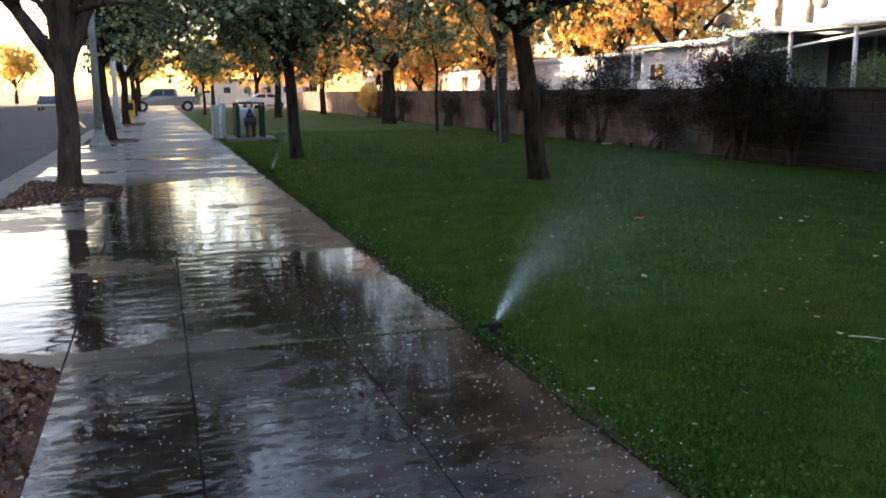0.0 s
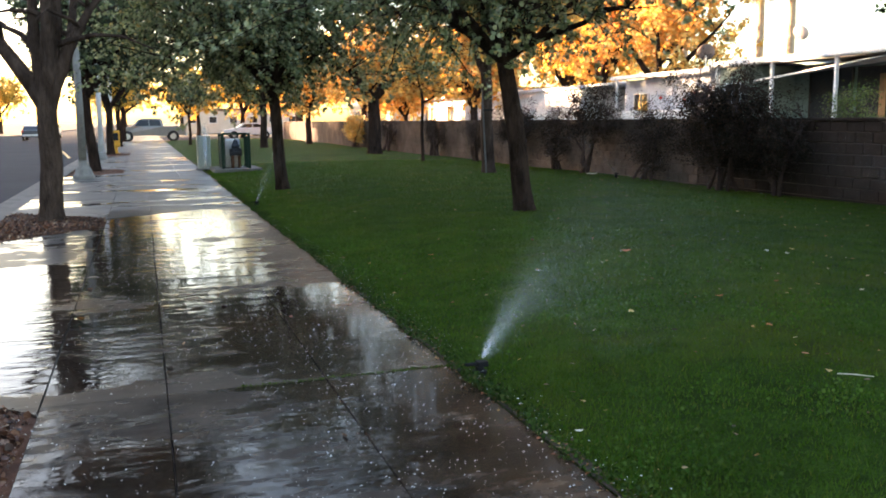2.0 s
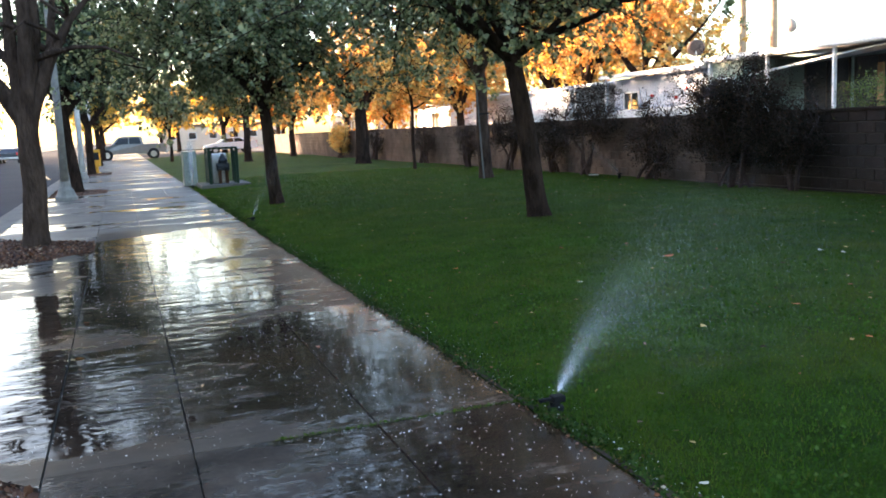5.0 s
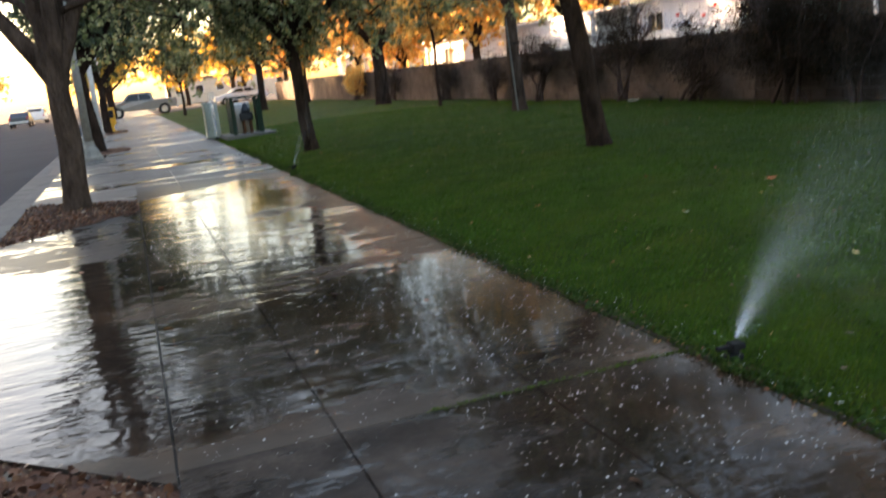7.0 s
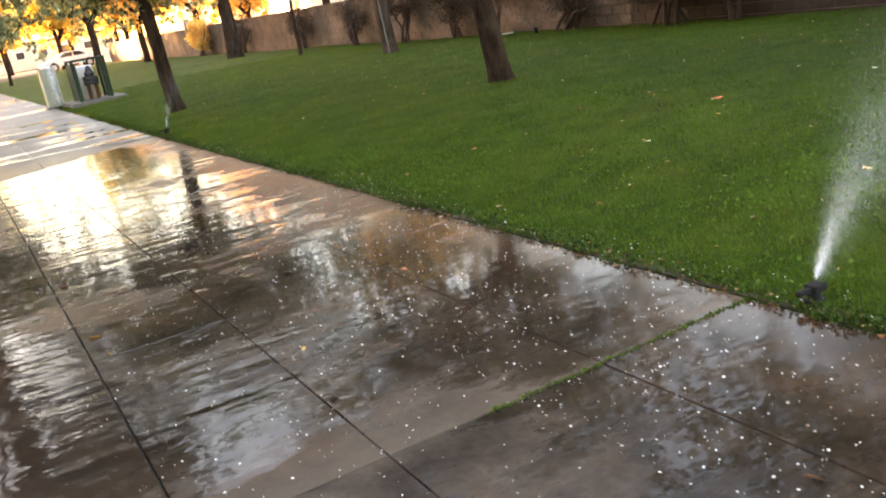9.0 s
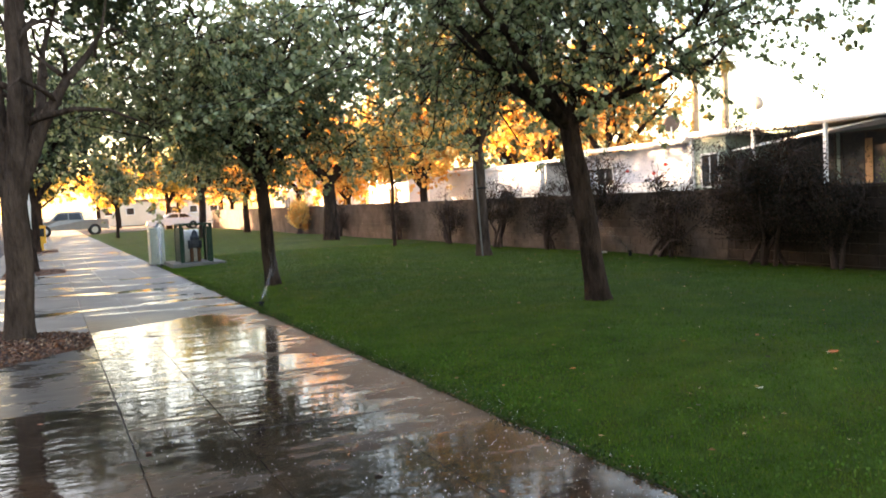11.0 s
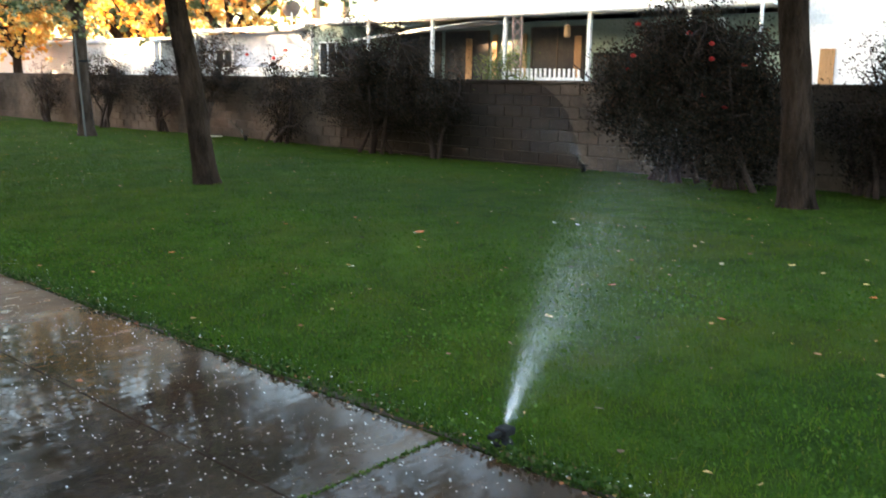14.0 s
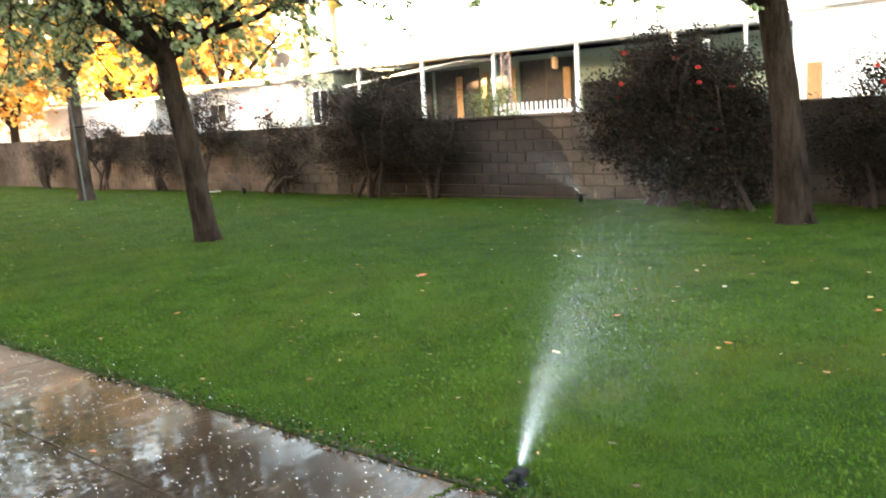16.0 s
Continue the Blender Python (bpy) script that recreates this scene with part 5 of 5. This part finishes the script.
sprinkler((2.06, 5.77, 0.0), "black pop-up sprinkler that throws a fine spray over the lawn", 401, 46000, 5.4, 90, 59, 6.0, 0.95, 0.0011, 14000)
sprinkler((2.12, 17.3, 0.0), "black pop-up sprinkler that throws a thin jet", 403, 5000, 6.6, 80, 68, 4.5, 0.8, 0.0021)
sprinkler((2.04, 29.4, 0.0), "black pop-up sprinkler with an upright plume of spray", 405, 5000, 5.2, 0, 89, 3.0, 0.9, 0.008)
sprinkler((11.5, 11.5, 0.1), "sprinkler by the wall that throws a misty spray", 407, 10000, 5.6, -12, 52, 11, 0.75, 0.0026)
sprinkler((11.4, 20.5, 0.1), "sprinkler by the wall that throws a thin jet", 409, 2000, 7.5, -10, 40, 2.5, 0.6, 0.0035)

# ---- vehicles ----
def wheel(parent, x, y, r, w):
    bm = bmesh.new()
    lathe(bm, [(r * 0.62, -w / 2), (r * 0.93, -w / 2), (r, -w * 0.38), (r, w * 0.38), (r * 0.93, w / 2), (r * 0.62, w / 2)], 24)
    bmesh.ops.transform(bm, matrix=pose(x, y, r, 90, 0, 0), verts=bm.verts)
    t = part("wheel", bm, M_RUBBER, parent, "black tyre", smooth=False)
    bm = bmesh.new()
    lathe(bm, [(r * 0.6, -w * 0.52), (r * 0.5, -w * 0.45), (r * 0.18, -w * 0.5), (r * 0.15, w * 0.5), (r * 0.5, w * 0.45), (r * 0.6, w * 0.52)], 18)
    bmesh.ops.transform(bm, matrix=pose(x, y, r, 90, 0, 0), verts=bm.verts)
    part("rim", bm, M_CHROME, t)


def hull(bm, side, half, tuck=0.1, z_tuck=1.0):
    """Extrude a side outline (x, z) across the width; what lies above z_tuck leans in."""
    rows = []
    for s in (-1, 1):
        rows.append([bm.verts.new((x, s * (half - (tuck * (z - z_tuck) / 0.6 if z > z_tuck else 0.0)), z)) for x, z in side])
    n = len(side)
    for k in range(n):
        j = (k + 1) % n
        bm.faces.new((rows[0][k], rows[0][j], rows[1][j], rows[1][k]))
    bm.faces.new(rows[0][::-1])
    bm.faces.new(rows[1])
    bmesh.ops.recalc_face_normals(bm, faces=bm.faces)
    return bm


def vehicle(name, m, label, paint, side, length, half, wheels, r, panes, tuck_z, category):
    """Front at -x. panes: side-window outlines as (x, z) lists."""
    v = thing(name, m, label, category)
    bm = hull(bmesh.new(), side, half, 0.12, tuck_z)
    es = [e for e in bm.edges if e.calc_length() > 0.25]
    bmesh.ops.bevel(bm, geom=es, offset=0.035, segments=2, affect="EDGES", profile=0.6)
    part("body", bm, paint, v)
    for x in wheels:
        for s in (-1, 1):
            wheel(v, x, s * (half - 0.07), r, 0.22)
            bm = bmesh.new()
            lathe(bm, [(r * 1.14, -0.01), (r * 1.14, 0.01)], 22)
            bmesh.ops.transform(bm, matrix=pose(x, s * (half - 0.004), r * 1.02, 90, 0, 0), verts=bm.verts)
            part("wheel_arch", bm, M_BLACK, v)
    for pane in panes:
        for s in (-1, 1):
            bm = bmesh.new()
            vs = [bm.verts.new((x, s * (half + 0.006 - 0.12 * max(0, z - tuck_z) / 0.6), z)) for x, z in pane]
            bm.faces.new(vs if s < 0 else vs[::-1])
            ex = bmesh.ops.solidify(bm, geom=list(bm.faces), thickness=0.012)
            part("window", bm, M_GLASSDARK, v)
    xs = [p[0] for p in side]
    for s in (-1, 1):
        part("headlight", boxed(min(xs) - 0.012, min(xs) + 0.06, s * half * 0.72 - 0.14, s * half * 0.72 + 0.14, 0.68, 0.86, 0.02), M_CLEARLAMP, v)
        part("tail_light", boxed(max(xs) - 0.05, max(xs) + 0.014, s * half * 0.86 - 0.06, s * half * 0.86 + 0.06, 0.8, 1.05, 0.02), M_REDLAMP, v)
    part("bumper", boxed(min(xs) - 0.07, min(xs) + 0.1, -half * 0.95, half * 0.95, 0.4, 0.6, 0.04), M_CHROME, v)
    part("bumper", boxed(max(xs) - 0.1, max(xs) + 0.07, -half * 0.95, half * 0.95, 0.42, 0.62, 0.04), M_CHROME, v)
    return v


TRUCK = [(-2.75, 0.45), (-2.78, 0.95), (-2.6, 1.08), (-1.5, 1.2), (-0.95, 1.8), (-0.6, 1.88), (0.75, 1.88), (0.95, 1.75), (1.0, 1.22), (2.75, 1.22), (2.78, 0.5)]
truck = vehicle("pickup_truck", pose(0.9, 79, -0.012), "grey four-door pickup truck parked across the pavement", M_GREYPAINT, TRUCK, 5.6, 0.98, (-1.85, 1.75), 0.4,
                ([(-1.25, 1.25), (-0.85, 1.74), (-0.15, 1.76), (-0.15, 1.25)], [(-0.08, 1.25), (-0.08, 1.76), (0.7, 1.75), (0.85, 1.25)]), 1.25, "pickup truck")
VAN = [(-2.3, 0.4), (-2.35, 0.85), (-1.5, 1.1), (-0.8, 1.72), (1.9, 1.78), (2.25, 1.2), (2.3, 0.4)]
van = vehicle("van", pose(-9.7, 112, -0.14, 0, 0, -90), "white van on the road seen from behind", M_WHITEPAINT, VAN, 4.7, 0.95, (-1.45, 1.45), 0.34,
              ([(-1.0, 1.15), (-0.65, 1.62), (0.4, 1.64), (0.4, 1.15)], [(0.5, 1.15), (0.5, 1.64), (1.7, 1.64), (1.9, 1.15)]), 1.1, "van")
part("rear_window", boxed(1.98, 2.14, -0.7, 0.7, 1.22, 1.6, 0.02, m=pose(0.02, 0, 0)), M_GLASSDARK, van)
SEDAN = [(-2.3, 0.35), (-2.32, 0.75), (-1.2, 0.95), (-0.5, 1.4), (0.9, 1.42), (1.6, 1.02), (2.25, 0.98), (2.3, 0.38)]
car_panes = ([(-0.85, 1.0), (-0.4, 1.33), (0.2, 1.34), (0.2, 1.0)], [(0.28, 1.0), (0.28, 1.34), (0.8, 1.33), (1.25, 1.02)])
vehicle("car", pose(-9.9, 97, -0.14, 0, 0, -90), "dark saloon car on the road", M_DARKPAINT, SEDAN, 4.6, 0.88, (-1.4, 1.4), 0.32, car_panes, 0.95, "car")
vehicle("car", pose(-13.4, 128, -0.14, 0, 0, 90), "pale saloon car on the road", M_WHITEPAINT, SEDAN, 4.6, 0.88, (-1.4, 1.4), 0.32, car_panes, 0.95, "car")
vehicle("car", pose(9.5, 84, 0.0), "white car parked beyond the lawn", M_WHITEPAINT, SEDAN, 4.6, 0.88, (-1.4, 1.4), 0.32, car_panes, 0.95, "car")

# The driveway that the truck stands on, and far buildings.
sheet("driveway", -1.9, 60, 74, 100, -0.015, M_ASPH, "asphalt driveway beyond the lawn", "driveway", 2, 2)


def far_building(x0, x1, y0, y1, h, mat, label):
    b = thing("building", pose(0, 0, 0), label, "building", "buildings in the distance")
    part("wall", boxed(x0, x1, y0, y1, -0.2, h), mat, b)
    part("roof", boxed(x0 - 0.3, x1 + 0.3, y0 - 0.3, y1 + 0.3, h, h + 0.35, 0.05), M_TILE, b)
    n = max(2, int((x1 - x0) / 3))
    for k in range(n):
        a = x0 + (x1 - x0) * (k + 0.3) / n
        w = part("window", boxed(a, a + 1.2, y0 - 0.05, y0 + 0.02, h * 0.4, h * 0.75), M_WHITE, b)
        part("pane", boxed(a + 0.08, a + 1.12, y0 - 0.06, y0 - 0.052, h * 0.43, h * 0.72), M_GLASSDARK, w)


far_building(6, 24, 140, 150, 3.2, M_CREAM, "cream building beyond the trees")
far_building(28, 56, 112, 124, 5.5, M_WHITE, "white building beyond the trees")


def palm(at, h, seed):
    rng = np.random.default_rng(seed)
    p = thing("palm_tree", pose(*at), "tall fan palm with a slender trunk", "palm tree", "palms behind the homes")
    st = ([], [])
    n = 12
    add_tube(st, [(0.3 * math.sin(2.2 * k / n), 0, h * k / n - 0.05) for k in range(n + 1)], [0.32 - 0.1 * k / n for k in range(n + 1)], 9)
    top = Vector(st[0][-1])
    put("trunk", polys("trunk", [tuple(q) for q in st[0]], st[1]), M_PALMBARK, p, smooth=True)
    vs, fs = [], []
    for k in range(46):
        u, e = rng.uniform(0, 2 * math.pi), rng.uniform(-1.3, 1.2)
        way = Vector((math.cos(u) * math.cos(e), math.sin(u) * math.cos(e), math.sin(e)))
        s = way.cross(Vector((0, 0, 1))).normalized()
        base, hub = top, top + way * 0.9
        for j in range(9):
            f = (j - 4) / 4
            tip = hub + (way * math.cos(f * 1.2) + s * math.sin(f * 1.2)) * 0.8 - Vector((0, 0, 0.15 * abs(f) + 0.1))
            o = len(vs)
            vs += [base + way * 0.5, hub + s * (0.05 + f * 0.1), tip, hub + s * (-0.05 + f * 0.1)]
            fs.append((o, o + 1, o + 2, o + 3))
    put("crown", polys("crown", [tuple(q) for q in vs], fs), M_PALM, p)


for k, (x, y, h) in enumerate(((34.2, 56.0, 9.6), (36.2, 55.2, 9.4), (41.0, 53.3, 10.6), (42.2, 51.6, 10.9))):
    palm((x, y, 0), h, 500 + k)

# ---- what lies on lawn and pavement ----
gr = np.random.default_rng(700)


def blades(n, x0, x1, y0, y1, h, w, bias=1.0, along=1.0):
    x = x0 + (x1 - x0) * gr.random(n) ** bias
    y = y0 + (y1 - y0) * gr.random(n) ** along
    z = lawn_z(x, y)
    u = gr.uniform(0, 2 * math.pi, n)
    hh = h * gr.uniform(0.5, 1.3, n)
    lx, ly = gr.normal(size=n) * hh * 0.45, gr.normal(size=n) * hh * 0.45
    ww = w * gr.uniform(0.7, 1.3, n)
    v = np.empty((n, 3, 3))
    v[:, 0] = np.stack([x - np.cos(u) * ww, y - np.sin(u) * ww, z - 0.004], -1)
    v[:, 1] = np.stack([x + np.cos(u) * ww, y + np.sin(u) * ww, z - 0.004], -1)
    v[:, 2] = np.stack([x + lx, y + ly, z + hh], -1)
    return v.reshape(-1, 3)


n = 600
mx, my = EDGE - 1.3 * gr.random(n) ** 1.5, JOINT_Y - 0.003 + gr.normal(size=n) * 0.007
lv, lq = leaves(gr, np.stack([mx, my, np.full(n, 0.0)], -1), 0.011, 0.5)
tagged(put("joint_moss", polys("joint_moss", lv, lq), M_BLADE), "green moss in the pavement's wide joint", "moss", kind="stuff")
gv = blades(460000, EDGE + 0.03, 11.9, 1.0, 32.0, 0.028, 0.0034, 1.5, 1.7)
gv = np.concatenate([gv, blades(150000, EDGE + 0.03, 11.9, -8.0, 1.0, 0.028, 0.0036, 1.5)])
tagged(put("grass", polys("grass", gv, np.arange(len(gv)).reshape(-1, 3)), M_BLADE), "short green grass blades of the lawn", "grass", kind="stuff")
# Patches of clover in the turf.
pc_x, pc_y = EDGE + 0.2 + 3.6 * gr.random(90) ** 1.6, gr.uniform(2.5, 12.0, 90)
n = 9000
w = gr.integers(0, 90, n)
cx, cy = pc_x[w] + gr.normal(size=n) * 0.2, pc_y[w] + gr.normal(size=n) * 0.25
ok = cx > EDGE + 0.02
cx, cy = cx[ok], cy[ok]
lv, lq = leaves(gr, np.stack([cx, cy, lawn_z(cx, cy) + gr.uniform(0.012, 0.035, len(cx))], -1), 0.019, 0.4)
tagged(put("clover", polys("clover", lv, lq), M_CLOVER), "pale green clover leaves among the grass", "clover", kind="stuff")
# Bare soil along the pavement's edge.
ey = np.linspace(-6, 40, 240)
ev = np.stack([np.stack([np.full(240, EDGE + 0.003), ey, np.full(240, 0.006)], -1), np.stack([EDGE + 0.05 + 0.03 * np.sin(ey * 3.1) + 0.02 * np.sin(ey * 7.7), ey, lawn_z(EDGE + 0.07, ey) + 0.008], -1)], 1).reshape(-1, 3)
eq = (np.arange(239)[:, None] * 2) + np.array([0, 1, 3, 2])
tagged(put("edge_soil", polys("edge_soil", ev, eq), M_EDGESOIL), "dark bare soil between pavement and lawn", "soil", kind="structure")
# Taller tufts and clover along the pavement's edge.
n = 15000
clump = gr.uniform(-1.0, 24.0, 420)
ty = clump[gr.integers(0, 420, n)] + gr.normal(size=n) * 0.05
tx = EDGE - 0.01 + 0.02 * np.sin(ty * 5.3) + np.abs(gr.normal(size=n)) * (0.05 + 0.05 * np.sin(ty * 2.1) ** 2)
lv, lq = leaves(gr, np.stack([tx, ty, np.maximum(lawn_z(tx, ty), 0.0) + gr.uniform(0.004, 0.035, n)], -1), 0.017, 0.5)
tagged(put("edge_weeds", polys("edge_weeds", lv, lq), M_WEED), "small weeds and clover along the lawn's edge", "weeds", kind="stuff")


def litter(n, x, y, z, size, mat, name, label, category):
    lv, lq = leaves(gr, np.stack([x, y, z], -1), size, 0.5)
    c = np.repeat(z, 6)
    lv[:, 2] = c + np.clip(lv[:, 2] - c, -0.002, size * 0.22)
    tagged(put(name, polys(name, lv, lq), mat), label, category, kind="stuff")


n = 1500
x, y = gr.uniform(EDGE + 0.2, 11.8, n), gr.uniform(2.0, 34.0, n)
litter(n, x, y, lawn_z(x, y) + 0.028, 0.036, M_LITTER, "fallen_leaves", "orange, brown and pale fallen leaves on the lawn", "fallen leaves")
n = 1900
x, y = EDGE + gr.normal(size=n) * 0.045 + 0.03, gr.uniform(1.0, 26.0, n)
litter(n, x, y, np.where(x > EDGE, lawn_z(x, y) + 0.02, 0.003), 0.02, M_LITTER, "edge_litter", "brown leaf scraps along the lawn's edge", "leaf litter")
n = 7200
x, y = gr.uniform(-0.5, 2.2, n), 1.0 + 14.0 * gr.random(n) ** 1.3
x = np.where(gr.random(n) < 0.35, gr.uniform(0.8, 2.1, n), x)
litter(n, x, y, np.where(x > EDGE, lawn_z(x, y) + 0.035, 0.004), 0.0085, M_PETAL, "petals", "small white petals strewn on the wet pavement", "petals")
n = 60
x, y = gr.uniform(-1.8, 1.9, n), gr.uniform(3.0, 30.0, n)
litter(n, x, y, np.full(n, 0.004), 0.05, M_LITTER, "pavement_leaves", "few brown leaves on the pavement", "fallen leaves")

# Single leaves that catch the eye, and a stick.
M_PALELEAF = surface("pale_fallen_leaf", (0.5, 0.46, 0.36), (0.66, 0.62, 0.5), 30, 0.6)
M_GOLDLEAF = surface("golden_fallen_leaf", (0.55, 0.36, 0.1), (0.7, 0.5, 0.18), 30, 0.6)
M_REDLEAF = surface("red_fallen_leaf", (0.5, 0.1, 0.03), (0.62, 0.18, 0.05), 30, 0.6)
M_BROWNLEAF = surface("brown_fallen_leaf", (0.1, 0.05, 0.03), (0.16, 0.08, 0.04), 30, 0.7)


def fallen_leaf(x, y, size, mat, label, turn):
    """One curled leaf with a midrib fold and a short stalk."""
    vs, fs = [], []
    n = 7
    for k in range(n):
        f = k / (n - 1)
        w = 0.36 * size * math.sin(math.pi * min(1, f * 0.96 + 0.03)) ** 0.8
        z = 0.1 * size * (2 * f - 1) ** 2
        vs += [(-w, (f - 0.5) * size, z + 0.12 * w), (0, (f - 0.5) * size, z), (w, (f - 0.5) * size, z + 0.12 * w)]
    for k in range(n - 1):
        a = 3 * k
        fs += [(a, a + 1, a + 4, a + 3), (a + 1, a + 2, a + 5, a + 4)]
    me = mesh_of("fallen_leaf", vs, fs)
    ob = put("fallen_leaf", me, mat)
    md = ob.modifiers.new("thickness", "SOLIDIFY")
    md.thickness = 0.0015
    ob.matrix_world = pose(x, y, float(lawn_z(x, y)) + 0.026 if x > EDGE else 0.004, 4, 6, turn)
    tagged(ob, label, "leaf", "single leaves on the lawn")


for x, y, s, m, lab in ((3.61, 6.63, 0.11, M_GOLDLEAF, "large golden leaf on the grass"), (2.14, 4.63, 0.075, M_PALELEAF, "pale dry leaf on the grass"),
                        (3.14, 10.05, 0.12, M_REDLEAF, "orange leaf on the grass"), (3.71, 8.5, 0.1, M_PALELEAF, "pale leaf on the grass"),
                        (4.93, 8.95, 0.14, M_REDLEAF, "red-orange leaf on the grass"), (4.2, 5.81, 0.09, M_REDLEAF, "red-orange leaf on the grass"),
                        (4.45, 6.71, 0.1, M_REDLEAF, "red-orange leaf on the grass"), (5.36, 5.31, 0.11, M_REDLEAF, "red-orange leaf on the grass"),
                        (6.14, 5.41, 0.11, M_REDLEAF, "red-orange leaf on the grass"), (6.55, 5.24, 0.12, M_REDLEAF, "red-orange leaf on the grass"),
                        (5.74, 5.46, 0.09, M_GOLDLEAF, "yellow leaf on the grass"), (6.0, 6.07, 0.1, M_GOLDLEAF, "yellow leaf on the grass"),
                        (6.3, 8.46, 0.1, M_PALELEAF, "pale leaf on the grass"), (6.37, 8.24, 0.09, M_PALELEAF, "pale leaf on the grass"),
                        (1.91, 6.78, 0.07, M_BROWNLEAF, "dark brown leaf on the pavement's edge"), (6.64, 8.48, 0.1, M_GOLDLEAF, "yellow leaf on the grass")):
    fallen_leaf(x, y, 0.62 * s, m, lab, (x * 97 + y * 53) % 360)
st = ([], [])
add_tube(st, [(3.72, 4.66, 0.135), (3.79, 4.6, 0.139), (3.86, 4.545, 0.135)], [0.003, 0.004, 0.002], 6)
tagged(put("stick", polys("stick", [tuple(p) for p in st[0]], st[1]), M_PALELEAF), "pale bare stick on the grass", "stick")
bm = boxed(-0.35, 0.35, -0.12, 0.12, 0.0, 0.025, 0.01)
bmesh.ops.transform(bm, matrix=pose(11.15, 21.3, 0.11, 0, 3, 60), verts=bm.verts)
tagged(part("board_scrap", bm, M_PALELEAF), "pale scrap of board lying by the wall", "board")
